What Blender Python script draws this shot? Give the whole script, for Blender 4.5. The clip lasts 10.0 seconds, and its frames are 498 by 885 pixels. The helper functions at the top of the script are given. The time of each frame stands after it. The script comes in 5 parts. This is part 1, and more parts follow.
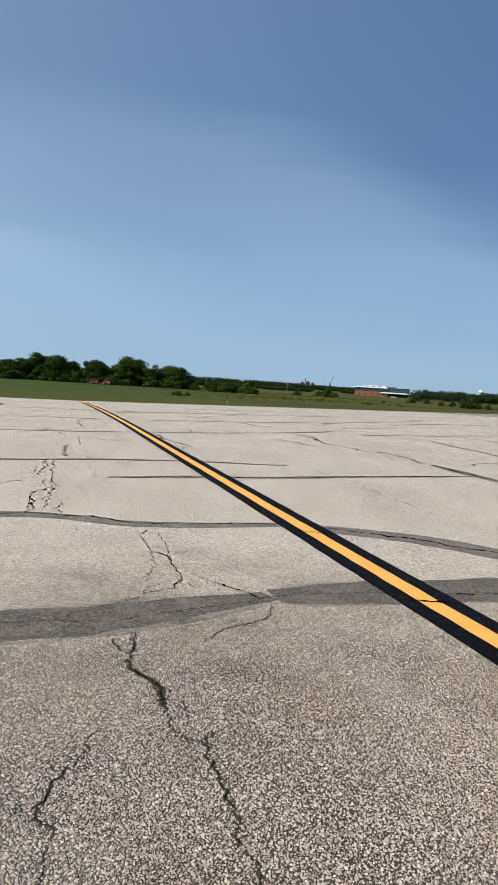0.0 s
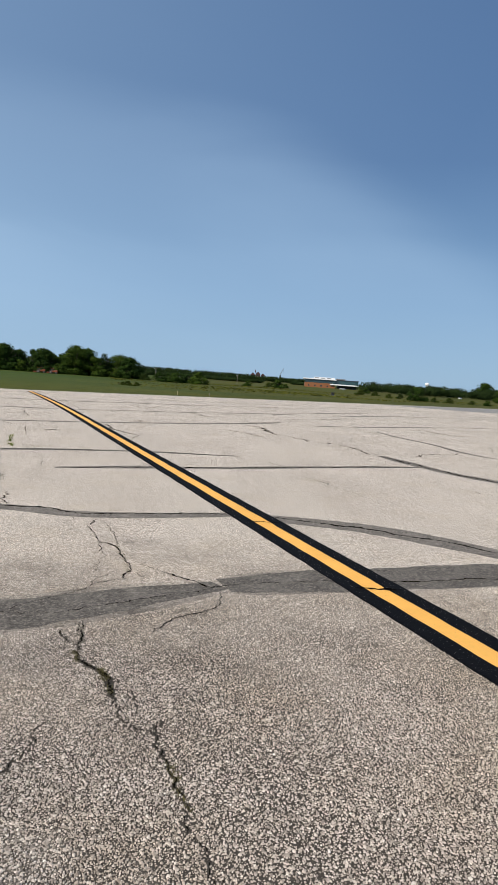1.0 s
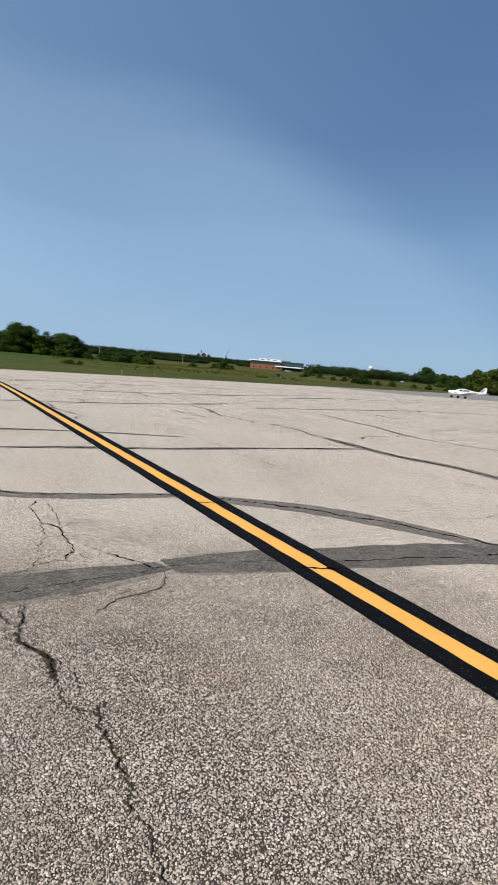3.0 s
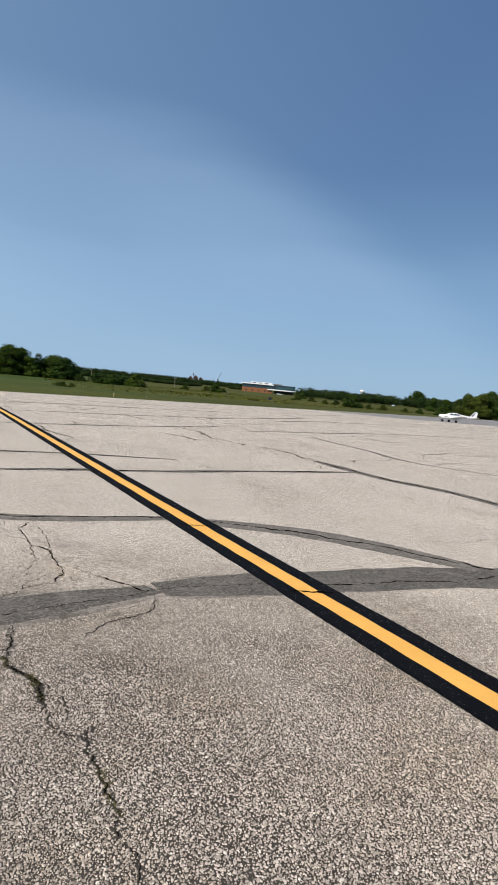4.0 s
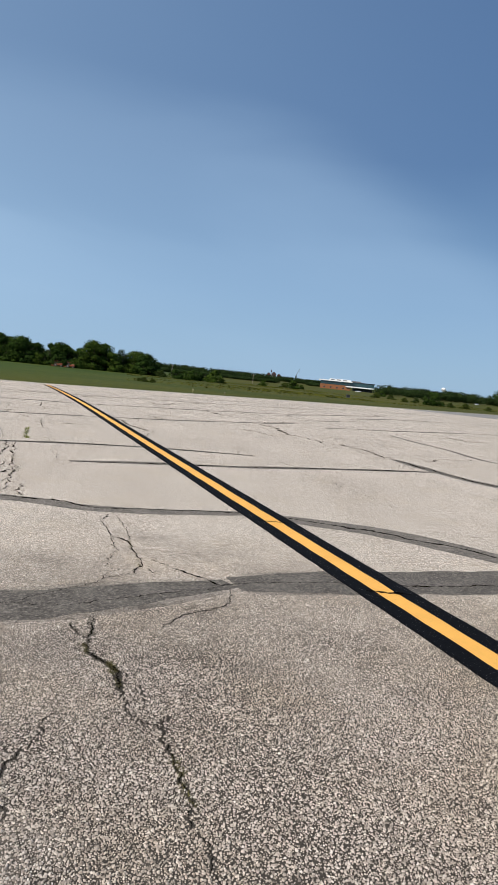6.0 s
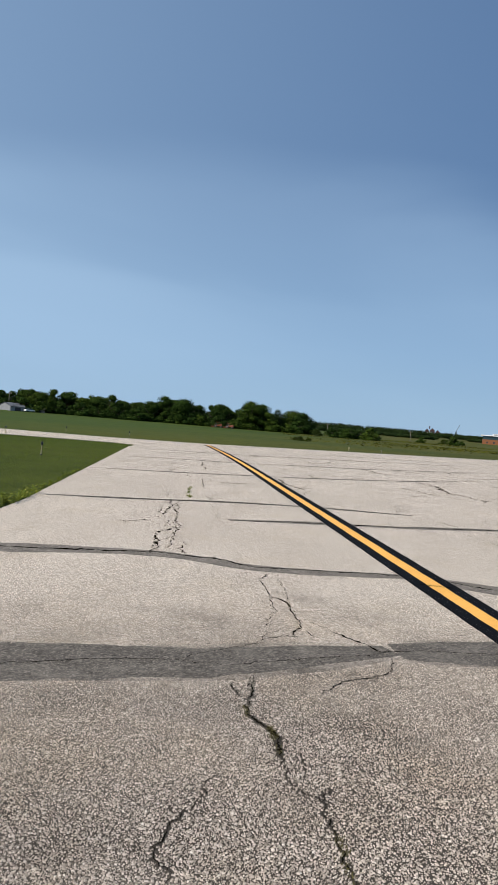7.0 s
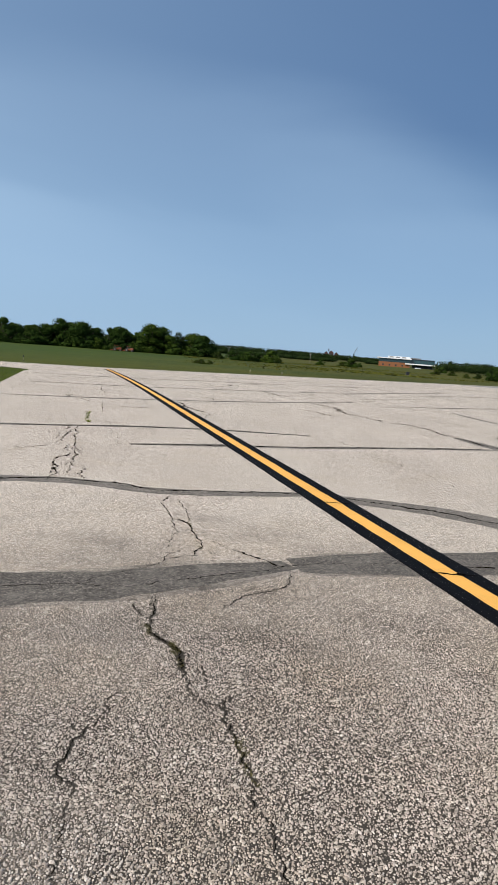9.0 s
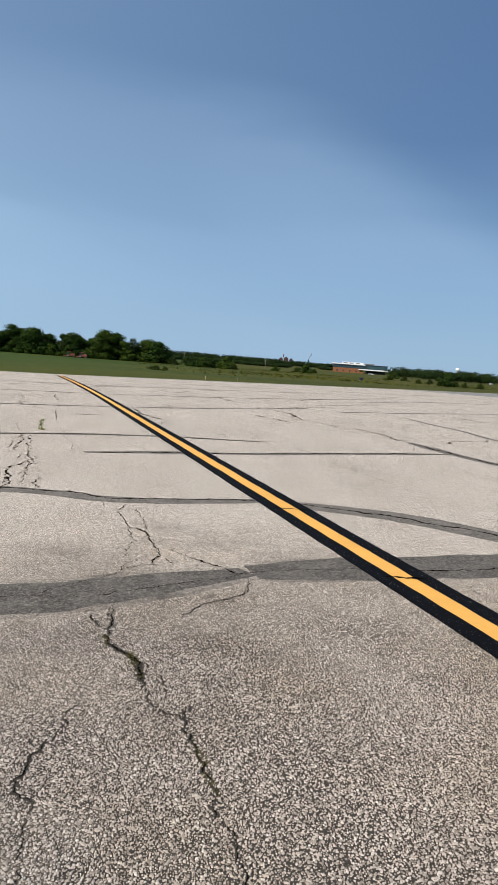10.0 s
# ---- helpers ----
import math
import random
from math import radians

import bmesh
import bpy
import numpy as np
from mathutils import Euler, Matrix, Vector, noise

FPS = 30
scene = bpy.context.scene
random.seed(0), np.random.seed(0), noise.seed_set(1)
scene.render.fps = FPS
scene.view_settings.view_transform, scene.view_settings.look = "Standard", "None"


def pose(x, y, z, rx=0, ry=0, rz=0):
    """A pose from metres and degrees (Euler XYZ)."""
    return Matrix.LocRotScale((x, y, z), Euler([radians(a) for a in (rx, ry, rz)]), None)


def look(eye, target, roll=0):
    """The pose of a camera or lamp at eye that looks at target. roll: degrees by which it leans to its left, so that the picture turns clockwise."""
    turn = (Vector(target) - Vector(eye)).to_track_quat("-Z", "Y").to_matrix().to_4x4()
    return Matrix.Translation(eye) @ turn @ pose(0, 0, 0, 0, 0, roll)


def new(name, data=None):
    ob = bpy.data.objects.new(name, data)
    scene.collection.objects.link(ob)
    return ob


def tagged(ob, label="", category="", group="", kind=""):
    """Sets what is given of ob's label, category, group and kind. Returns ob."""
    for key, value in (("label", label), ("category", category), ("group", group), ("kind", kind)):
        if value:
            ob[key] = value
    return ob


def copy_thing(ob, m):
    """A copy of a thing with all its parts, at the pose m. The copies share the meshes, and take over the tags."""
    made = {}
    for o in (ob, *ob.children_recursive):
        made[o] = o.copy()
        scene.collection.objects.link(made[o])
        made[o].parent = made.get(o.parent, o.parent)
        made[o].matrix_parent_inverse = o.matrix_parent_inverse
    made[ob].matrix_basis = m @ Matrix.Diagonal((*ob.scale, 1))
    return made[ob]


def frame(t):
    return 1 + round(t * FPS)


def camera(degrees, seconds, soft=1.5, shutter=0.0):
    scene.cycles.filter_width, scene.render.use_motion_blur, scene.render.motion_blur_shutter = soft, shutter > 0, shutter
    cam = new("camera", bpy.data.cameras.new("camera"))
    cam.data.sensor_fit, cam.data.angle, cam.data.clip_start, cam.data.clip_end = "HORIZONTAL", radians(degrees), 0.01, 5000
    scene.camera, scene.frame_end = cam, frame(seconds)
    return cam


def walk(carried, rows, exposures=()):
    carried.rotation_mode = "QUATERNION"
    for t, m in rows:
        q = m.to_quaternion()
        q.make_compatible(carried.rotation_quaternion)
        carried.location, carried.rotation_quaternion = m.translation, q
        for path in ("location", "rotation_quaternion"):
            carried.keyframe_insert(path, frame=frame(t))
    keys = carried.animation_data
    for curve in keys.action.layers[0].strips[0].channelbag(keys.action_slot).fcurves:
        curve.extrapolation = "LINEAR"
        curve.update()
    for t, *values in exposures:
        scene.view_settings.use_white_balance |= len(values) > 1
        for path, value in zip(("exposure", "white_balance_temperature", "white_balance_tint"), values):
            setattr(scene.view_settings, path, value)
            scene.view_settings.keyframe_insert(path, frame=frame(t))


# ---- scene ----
cam = camera(38.70, 10.0, soft=1.3)
walk(cam, [
    (0.0, pose(0.005, 0.002, 1.424, 85.87, -3.58, -0.00)),
    (0.5, pose(0.008, 0.005, 1.414, 85.99, -3.58, -2.09)),
    (1.0, pose(0.005, 0.008, 1.414, 85.40, -4.13, -4.01)),
    (1.5, pose(0.004, 0.005, 1.414, 84.94, -4.68, -5.59)),
    (2.0, pose(0.002, 0.014, 1.408, 84.27, -4.81, -6.72)),
    (2.5, pose(0.005, 0.014, 1.408, 83.77, -4.72, -7.50)),
    (3.8, pose(0.001, 0.001, 1.413, 85.76, -5.30, -9.31)),
    (4.0, pose(0.005, -0.006, 1.413, 86.13, -5.25, -9.05)),
    (4.5, pose(0.006, -0.009, 1.419, 87.48, -5.40, -8.62)),
    (5.0, pose(0.007, -0.009, 1.414, 87.92, -4.98, -8.12)),
    (5.2, pose(0.004, -0.008, 1.414, 87.81, -5.09, -7.72)),
    (6.3, pose(-0.003, -0.003, 1.415, 84.63, -5.75, 0.94)),
    (6.5, pose(-0.014, -0.007, 1.425, 85.50, -5.62, 3.89)),
    (7.0, pose(-0.016, -0.019, 1.434, 88.81, -4.74, 9.80)),
    (7.2, pose(-0.015, -0.019, 1.433, 89.48, -4.27, 11.14)),
    (7.5, pose(-0.011, -0.016, 1.430, 89.32, -3.88, 11.89)),
    (8.0, pose(-0.007, -0.006, 1.429, 86.53, -3.95, 10.07)),
    (8.5, pose(0.001, 0.008, 1.424, 83.94, -4.31, 5.67)),
    (9.0, pose(0.004, 0.015, 1.421, 83.26, -4.41, 1.85)),
    (9.5, pose(-0.002, 0.011, 1.431, 83.61, -4.52, -0.81)),
    (10.0, pose(-0.004, 0.002, 1.434, 84.01, -4.29, -1.75)),
], exposures=[(0.0, 0.0), (10.0, 0.0)])

# ---- daylight: late-morning sun from behind and to the left, thin high cloud ----
SUN_TO = Vector((0.64, 0.52, -0.66)).normalized()      # the way the sunlight travels
elev = math.asin(-SUN_TO.z)
sun = new("sun", bpy.data.lights.new("sun", "SUN"))
sun.data.energy, sun.data.angle, sun.data.color = 4.9, radians(0.55), (1.0, 0.935, 0.845)
sun.matrix_world = look((0, 0, 60), Vector((0, 0, 60)) + SUN_TO)

world = bpy.data.worlds.new("sky")
scene.world = world
world.use_nodes = True
wn, wl = world.node_tree.nodes, world.node_tree.links
sky = wn.new("ShaderNodeTexSky")
sky.sky_type, sky.sun_disc = "NISHITA", False
sky.sun_elevation, sky.sun_rotation = elev, math.atan2(-SUN_TO.x, -SUN_TO.y)
sky.air_density, sky.dust_density, sky.ozone_density, sky.altitude = 1.0, 0.6, 2.5, 200
coord = wn.new("ShaderNodeTexCoord")
turn = wn.new("ShaderNodeMapping")
turn.inputs["Rotation"].default_value = (0, radians(-8), radians(-13.5))
drawn = wn.new("ShaderNodeMapping")
drawn.inputs["Scale"].default_value = (0.7, 1.8, 4.0)
drawn.inputs["Location"].default_value = (0.35, 0.1, 0.62)
cirrus = wn.new("ShaderNodeTexNoise")
cirrus.inputs["Scale"].default_value, cirrus.inputs["Detail"].default_value = 1.5, 5.0
cirrus.inputs["Roughness"].default_value, cirrus.inputs["Distortion"].default_value = 0.42, 0.35
veil = wn.new("ShaderNodeMapRange")
veil.interpolation_type = "SMOOTHSTEP"
veil.inputs["From Min"].default_value, veil.inputs["From Max"].default_value = 0.30, 0.72
veil.inputs["To Min"].default_value, veil.inputs["To Max"].default_value = 0.55, 1.0
# a sheet of thin cloud, lower and to the left, with a soft drawn-out edge
sheet = wn.new("ShaderNodeVectorMath")
sheet.operation = "DOT_PRODUCT"
sheet.inputs[1].default_value = (-0.215, 0.753, -0.623)
fray = wn.new("ShaderNodeMath")
fray.operation = "MULTIPLY_ADD"
fray.inputs[1].default_value, fray.inputs[2].default_value = 0.10, -0.554
over = wn.new("ShaderNodeMath")
side = wn.new("ShaderNodeMapRange")
side.interpolation_type = "SMOOTHSTEP"
side.inputs["From Min"].default_value, side.inputs["From Max"].default_value = -0.034, 0.044
side.inputs["To Min"].default_value, side.inputs["To Max"].default_value = 0.02, 0.33
both = wn.new("ShaderNodeMath")
both.operation = "MULTIPLY"
# a second, lower layer of the same veil
lower = wn.new("ShaderNodeMapRange")
lower.interpolation_type = "SMOOTHSTEP"
lower.inputs["From Min"].default_value, lower.inputs["From Max"].default_value = 0.12, 0.16
lower.inputs["To Min"].default_value, lower.inputs["To Max"].default_value = 0.09, 0.0
waver = wn.new("ShaderNodeMath")
waver.operation = "MULTIPLY_ADD"
waver.inputs[1].default_value = -0.11
layers = wn.new("ShaderNodeMath")
# the haze brightens towards the sun
sunward = wn.new("ShaderNodeVectorMath")
sunward.operation = "DOT_PRODUCT"
sunward.inputs[1].default_value = (-0.776, -0.631, 0.0)
glare = wn.new("ShaderNodeMapRange")
glare.inputs["From Min"].default_value, glare.inputs["From Max"].default_value = -0.80, 0.10
glare.inputs["To Min"].default_value, glare.inputs["To Max"].default_value = 0.0, 0.44
hazy = wn.new("ShaderNodeMath")
hazy.use_clamp = True
# clear blue from the haze over the fields up to the zenith
up = wn.new("ShaderNodeSeparateXYZ")
blue = wn.new("ShaderNodeValToRGB")
stops = ((0.0, (2.85, 4.85, 7.1)), (0.12, (2.14, 3.9, 6.4)), (0.30, (1.12, 2.25, 4.42)), (0.55, (0.90, 1.85, 3.85)), (1.0, (0.7, 1.5, 3.4)))
while len(blue.color_ramp.elements) < len(stops):
    blue.color_ramp.elements.new(0.5)
for e, (p, c) in zip(blue.color_ramp.elements, stops):
    e.position, e.color = p, (*c, 1)
clear = wn.new("ShaderNodeMix")
clear.data_type = "RGBA"
clear.inputs[0].default_value = 0.82
thin = wn.new("ShaderNodeMix")
thin.data_type = "RGBA"
thin.inputs[7].default_value = (4.6, 6.6, 9.0, 1)
wl.new(coord.outputs["Generated"], turn.inputs["Vector"])
wl.new(turn.outputs["Vector"], drawn.inputs["Vector"])
wl.new(drawn.outputs["Vector"], cirrus.inputs["Vector"])
wl.new(coord.outputs["Generated"], up.inputs["Vector"])
wl.new(up.outputs["Z"], blue.inputs["Fac"])
wl.new(sky.outputs["Color"], clear.inputs[6])
wl.new(blue.outputs["Color"], clear.inputs[7])
wl.new(cirrus.outputs["Fac"], veil.inputs["Value"])
wl.new(coord.outputs["Generated"], sheet.inputs[0])
wl.new(cirrus.outputs["Fac"], fray.inputs[0])
wl.new(sheet.outputs["Value"], over.inputs[0])
wl.new(fray.outputs[0], over.inputs[1])
wl.new(over.outputs[0], side.inputs["Value"])
wl.new(side.outputs["Result"], both.inputs[0])
wl.new(veil.outputs["Result"], both.inputs[1])
wl.new(coord.outputs["Generated"], sunward.inputs[0])
wl.new(sunward.outputs["Value"], glare.inputs["Value"])
wl.new(cirrus.outputs["Fac"], waver.inputs[0])
wl.new(up.outputs["Z"], waver.inputs[2])
wl.new(waver.outputs[0], lower.inputs["Value"])
wl.new(both.outputs[0], layers.inputs[0])
wl.new(lower.outputs["Result"], layers.inputs[1])
wl.new(layers.outputs[0], hazy.inputs[0])
wl.new(glare.outputs["Result"], hazy.inputs[1])
wl.new(hazy.outputs[0], thin.inputs[0])
wl.new(clear.outputs[2], thin.inputs[6])
wl.new(thin.outputs[2], wn["Background"].inputs["Color"])
wn["Background"].inputs["Strength"].default_value = 0.09


# ---- materials ----
class Mat:
    """A small builder for node materials in object space, metres."""

    def __init__(self, name, rough=0.8, metal=0.0, spec=0.3):
        self.m = bpy.data.materials.new(name)
        self.m.use_nodes = True
        self.n, self.l = self.m.node_tree.nodes, self.m.node_tree.links
        self.b = self.n["Principled BSDF"]
        self.b.inputs["Roughness"].default_value = rough
        self.b.inputs["Metallic"].default_value = metal
        self.b.inputs["Specular IOR Level"].default_value = spec
        self.geo = self.n.new("ShaderNodeNewGeometry")
        self.pos = self.geo.outputs["Position"]

    def noise(self, scale, detail=4.0, rough=0.55, vector=None, distortion=0.0):
        t = self.n.new("ShaderNodeTexNoise")
        t.inputs["Scale"].default_value, t.inputs["Detail"].default_value = scale, detail
        t.inputs["Roughness"].default_value, t.inputs["Distortion"].default_value = rough, distortion
        self.l.new(vector or self.pos, t.inputs["Vector"])
        return t.outputs["Fac"]

    def cells(self, scale, feature="F1", out="Distance"):
        t = self.n.new("ShaderNodeTexVoronoi")
        t.feature = feature
        t.inputs["Scale"].default_value = scale
        self.l.new(self.pos, t.inputs["Vector"])
        return t.outputs[out]

    def ramp(self, fac, *stops):
        r = self.n.new("ShaderNodeValToRGB")
        e = r.color_ramp.elements
        while len(e) < len(stops):
            e.new(0.5)
        for i, (p, c) in enumerate(stops):
            e[i].position = p
            e[i].color = (*c, 1) if isinstance(c, tuple) else (c, c, c, 1)
        self.l.new(fac, r.inputs["Fac"])
        return r.outputs["Color"]

    def mix(self, fac, a, b, kind="MIX"):
        x = self.n.new("ShaderNodeMix")
        x.data_type, x.blend_type = "RGBA", kind
        for socket, v in ((x.inputs[0], fac), (x.inputs[6], a), (x.inputs[7], b)):
            if isinstance(v, (int, float)):
                socket.default_value = v
            elif isinstance(v, tuple):
                socket.default_value = (*v, 1)
            else:
                self.l.new(v, socket)
        return x.outputs[2]

    def stretch(self, sx, sy, sz, rz=0.0):
        mp = self.n.new("ShaderNodeMapping")
        mp.inputs["Scale"].default_value = (sx, sy, sz)
        mp.inputs["Rotation"].default_value = (0, 0, radians(rz))
        self.l.new(self.pos, mp.inputs["Vector"])
        return mp.outputs["Vector"]

    def bump(self, height, strength, distance):
        b = self.n.new("ShaderNodeBump")
        b.inputs["Strength"].default_value, b.inputs["Distance"].default_value = strength, distance
        self.l.new(height, b.inputs["Height"])
        self.l.new(b.outputs["Normal"], self.b.inputs["Normal"])
        return self

    def colour(self, c):
        if isinstance(c, tuple):
            self.b.inputs["Base Color"].default_value = (*c, 1)
        else:
            self.l.new(c, self.b.inputs["Base Color"])
        return self


def plain(name, c, rough=0.6, metal=0.0, vary=0.25, scale=3.0, spec=0.4):
    """A painted or bare surface with slight soiling at two scales."""
    a = Mat(name, rough, metal, spec)
    dark = tuple(v * (1 - vary) for v in c)
    f = a.ramp(a.noise(scale, 6), (0.3, dark), (0.7, c))
    a.colour(a.mix(a.ramp(a.noise(scale * 14, 3), (0.35, 0.0), (0.75, 0.25)), f, dark))
    return a.m


def pavement_material():
    a = Mat("weathered_asphalt", 0.9, 0, 0.2)
    cell = a.ramp(a.cells(84.0, "F1", "Color"), (0.0, (0.27, 0.228, 0.184)), (0.30, (0.60, 0.512, 0.419)), (0.65, (0.82, 0.712, 0.590)), (1.0, (1.0, 0.91, 0.79)))
    grit = a.ramp(a.cells(84.0, "DISTANCE_TO_EDGE"), (0.0, 0.16), (0.15, 1.0), (0.4, 1.12))
    light = a.mix(1.0, cell, grit, "MULTIPLY")
    # darkened by distance from a point: binder colour with the shade between stones painted in
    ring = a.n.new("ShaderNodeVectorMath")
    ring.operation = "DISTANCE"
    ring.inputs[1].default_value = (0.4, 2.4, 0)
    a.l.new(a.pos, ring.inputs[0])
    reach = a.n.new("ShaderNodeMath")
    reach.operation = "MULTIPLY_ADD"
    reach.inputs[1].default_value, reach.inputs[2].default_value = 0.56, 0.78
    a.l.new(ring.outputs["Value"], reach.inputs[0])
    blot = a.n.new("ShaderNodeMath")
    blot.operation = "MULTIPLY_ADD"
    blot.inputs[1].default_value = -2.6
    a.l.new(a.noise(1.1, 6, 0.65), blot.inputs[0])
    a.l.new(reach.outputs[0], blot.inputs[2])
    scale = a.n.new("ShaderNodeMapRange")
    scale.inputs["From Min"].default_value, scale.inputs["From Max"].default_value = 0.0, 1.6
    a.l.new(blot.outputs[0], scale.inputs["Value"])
    binder_shade = a.ramp(a.noise(140, 3), (0.3, (0.026, 0.022, 0.018)), (0.7, (0.095, 0.080, 0.065)))
    base_c = a.mix(scale.outputs["Result"], binder_shade, light)
    clump = a.ramp(a.noise(34, 3, 0.7), (0.34, (0.88, 0.87, 0.86)), (0.5, (1.04, 1.03, 1.02)), (0.68, (1.13, 1.12, 1.11)))
    base_c = a.mix(1.0, base_c, clump, "MULTIPLY")
    wide = a.ramp(a.noise(0.35, 5, 0.6), (0.3, (0.90, 0.89, 0.88)), (0.7, (1.06, 1.05, 1.04)))
    base_c = a.mix(1.0, base_c, wide, "MULTIPLY")
    stains = a.ramp(a.noise(1.3, 6, 0.65, None, 0.4), (0.52, 0.0), (0.74, 0.5))
    base_c = a.mix(stains, base_c, a.mix(1.0, base_c, (0.86, 0.82, 0.73), "MULTIPLY"))
    streak = a.ramp(a.noise(1.0, 4, 0.6, a.stretch(1.6, 0.05, 1, -15.4)), (0.45, (1.0, 1.0, 1.0)), (0.75, (0.92, 0.91, 0.90)))
    a.colour(a.mix(1.0, base_c, streak, "MULTIPLY"))
    a.bump(a.noise(110, 3), 0.35, 0.004)
    return a.m


def chip_material():
    a = Mat("limestone_chip", 0.75, 0, 0.3)
    c = a.ramp(a.geo.outputs["Random Per Island"], (0.0, (0.23, 0.190, 0.160)), (0.35, (0.45, 0.383, 0.325)), (0.7, (0.62, 0.534, 0.461)), (0.94, (0.76, 0.671, 0.591)), (1.0, (0.88, 0.82, 0.75)))
    tan = a.ramp(a.noise(0.9, 5), (0.45, (1.0, 0.99, 0.97)), (0.7, (0.97, 0.92, 0.82)))
    tan = a.mix(1.0, tan, a.ramp(a.noise(1.7, 5, 0.65), (0.50, (1.0, 1.0, 1.0)), (0.70, (0.78, 0.77, 0.76))), "MULTIPLY")
    a.colour(a.mix(1.0, a.mix(a.ramp(a.noise(320, 2), (0.3, 0.0), (0.8, 0.35)), c, (0.16, 0.14, 0.12)), tan, "MULTIPLY"))
    return a.m


def sealed_material(name, dark, light):
    a = Mat(name, 0.85, 0, 0.2)
    stone = a.ramp(a.cells(84.0, "F1", "Color"), (0.0, tuple(v * 1.7 for v in dark)), (0.55, tuple(p * 0.35 + q * 0.65 for p, q in zip(dark, light))), (1.0, tuple(min(1, v * 1.35) for v in light)))
    gap = a.ramp(a.cells(84.0, "DISTANCE_TO_EDGE"), (0.0, 0.45), (0.2, 1.0))
    clump = a.ramp(a.noise(34, 3, 0.7), (0.36, (0.60, 0.59, 0.58)), (0.66, (1.15, 1.13, 1.11)))
    c = a.mix(1.0, a.mix(1.0, stone, gap, "MULTIPLY"), clump, "MULTIPLY")
    worn = a.ramp(a.noise(4.0, 7, 0.75), (0.47, 0.0), (0.72, 0.30))
    c = a.mix(worn, c, a.mix(a.noise(90, 3), light, tuple(min(1, v * 2.0) for v in light)))
    a.colour(c)
    a.bump(a.noise(130, 3), 0.5, 0.004)
    return a.m


def paint_material(name, c, speck, amount, gloss=0.15, grain=95):
    a = Mat(name, 0.75, 0, gloss)
    tone = a.ramp(a.noise(2.2, 6), (0.3, tuple(v * 0.86 for v in c)), (0.7, c))
    flakes = a.ramp(a.noise(grain, 3, 0.6), (amount, 0.0), (amount + 0.05, 1.0))
    soil = a.ramp(a.noise(14, 5, 0.7), (0.5, 0.0), (0.85, 0.35))
    a.colour(a.mix(flakes, a.mix(soil, tone, tuple(v * 0.6 for v in c)), speck))
    a.bump(a.cells(85.0), 0.4, 0.003)
    return a.m


def grass_material(name, field):
    a = Mat(name, 0.95, 0, 0.1)
    c = a.ramp(a.noise(9.0, 6, 0.7), (0.3, (0.047, 0.059, 0.012)), (0.55, (0.077, 0.087, 0.020)), (0.8, (0.118, 0.117, 0.034)))
    if field:
        band = a.ramp(a.noise(0.035, 5, 0.6, a.stretch(0.5, 1.4, 1, 20)), (0.36, (0.75, 0.82, 0.8)), (0.50, (1.0, 1.0, 0.9)), (0.60, (1.28, 1.08, 0.9)), (0.70, (1.1, 1.08, 0.8)))
        c = a.mix(1.0, c, band, "MULTIPLY")
        tuft = a.ramp(a.noise(0.6, 6, 0.7), (0.4, (0.75, 0.78, 0.75)), (0.65, (1.15, 1.12, 1.0)))
        c = a.mix(1.0, c, tuft, "MULTIPLY")
        # mown fresh green to the west, drier meadow to the east
        split = a.n.new("ShaderNodeSeparateXYZ")
        a.l.new(a.pos, split.inputs[0])
        dry = a.n.new("ShaderNodeMapRange")
        dry.inputs["From Min"].default_value, dry.inputs["From Max"].default_value = -45.0, 15.0
        a.l.new(split.outputs["X"], dry.inputs["Value"])
        c = a.mix(1.0, c, a.mix(dry.outputs["Result"], (0.76, 1.0, 0.88), (1.06, 0.98, 1.0)), "MULTIPLY")
    a.colour(c)
    a.bump(a.noise(24, 4), 0.6, 0.05)
    return a.m


def leaf_material(name, dark, mid, light):
    a = Mat(name, 0.9, 0, 0.04)
    c = a.ramp(a.geo.outputs["Random Per Island"], (0.0, dark), (0.5, mid), (1.0, light))
    info = a.n.new("ShaderNodeObjectInfo")
    tint = a.ramp(info.outputs["Random"], (0.0, (0.66, 0.72, 0.74)), (0.5, (1.0, 1.0, 0.95)), (1.0, (1.45, 1.28, 0.95)))
    a.colour(a.mix(1.0, c, tint, "MULTIPLY"))
    return a.m


def glass_material(name, c, rough=0.06):
    a = Mat(name, rough, 0, 0.8)
    a.colour(a.ramp(a.noise(0.3, 3), (0.3, tuple(v * 0.7 for v in c)), (0.7, c)))
    return a.m


M_PAVE = pavement_material()
M_CHIP = chip_material()
M_SEAL = sealed_material("sealed_asphalt", (0.046, 0.040, 0.033), (0.25, 0.218, 0.182))
M_SEAL2 = sealed_material("faded_sealant", (0.086, 0.075, 0.063), (0.325, 0.283, 0.236))
M_GREY = sealed_material("grey_asphalt", (0.24, 0.225, 0.21), (0.36, 0.34, 0.32))
# crack ribbons lie flat, so the shade of their depth is in this near-black
M_CRACK = plain("crack_soil_shade", (0.010, 0.008, 0.006), 1.0, 0, 0.5, 9, 0.0)
M_SOIL = plain("brown_soil", (0.030, 0.024, 0.018), 1.0, 0, 0.6, 12, 0.0)
# a lighter grey-brown for the fine far cracks
M_CRACK_FAR = plain("far_crack_brown", (0.075, 0.063, 0.050), 1.0, 0, 0.6, 5, 0.0)
M_MOSS = plain("moss", (0.120, 0.100, 0.032), 0.95, 0, 0.6, 30)
M_YELLOW = paint_material("yellow_paint", (0.93, 0.475, 0.105), (0.36, 0.25, 0.13), 0.66)
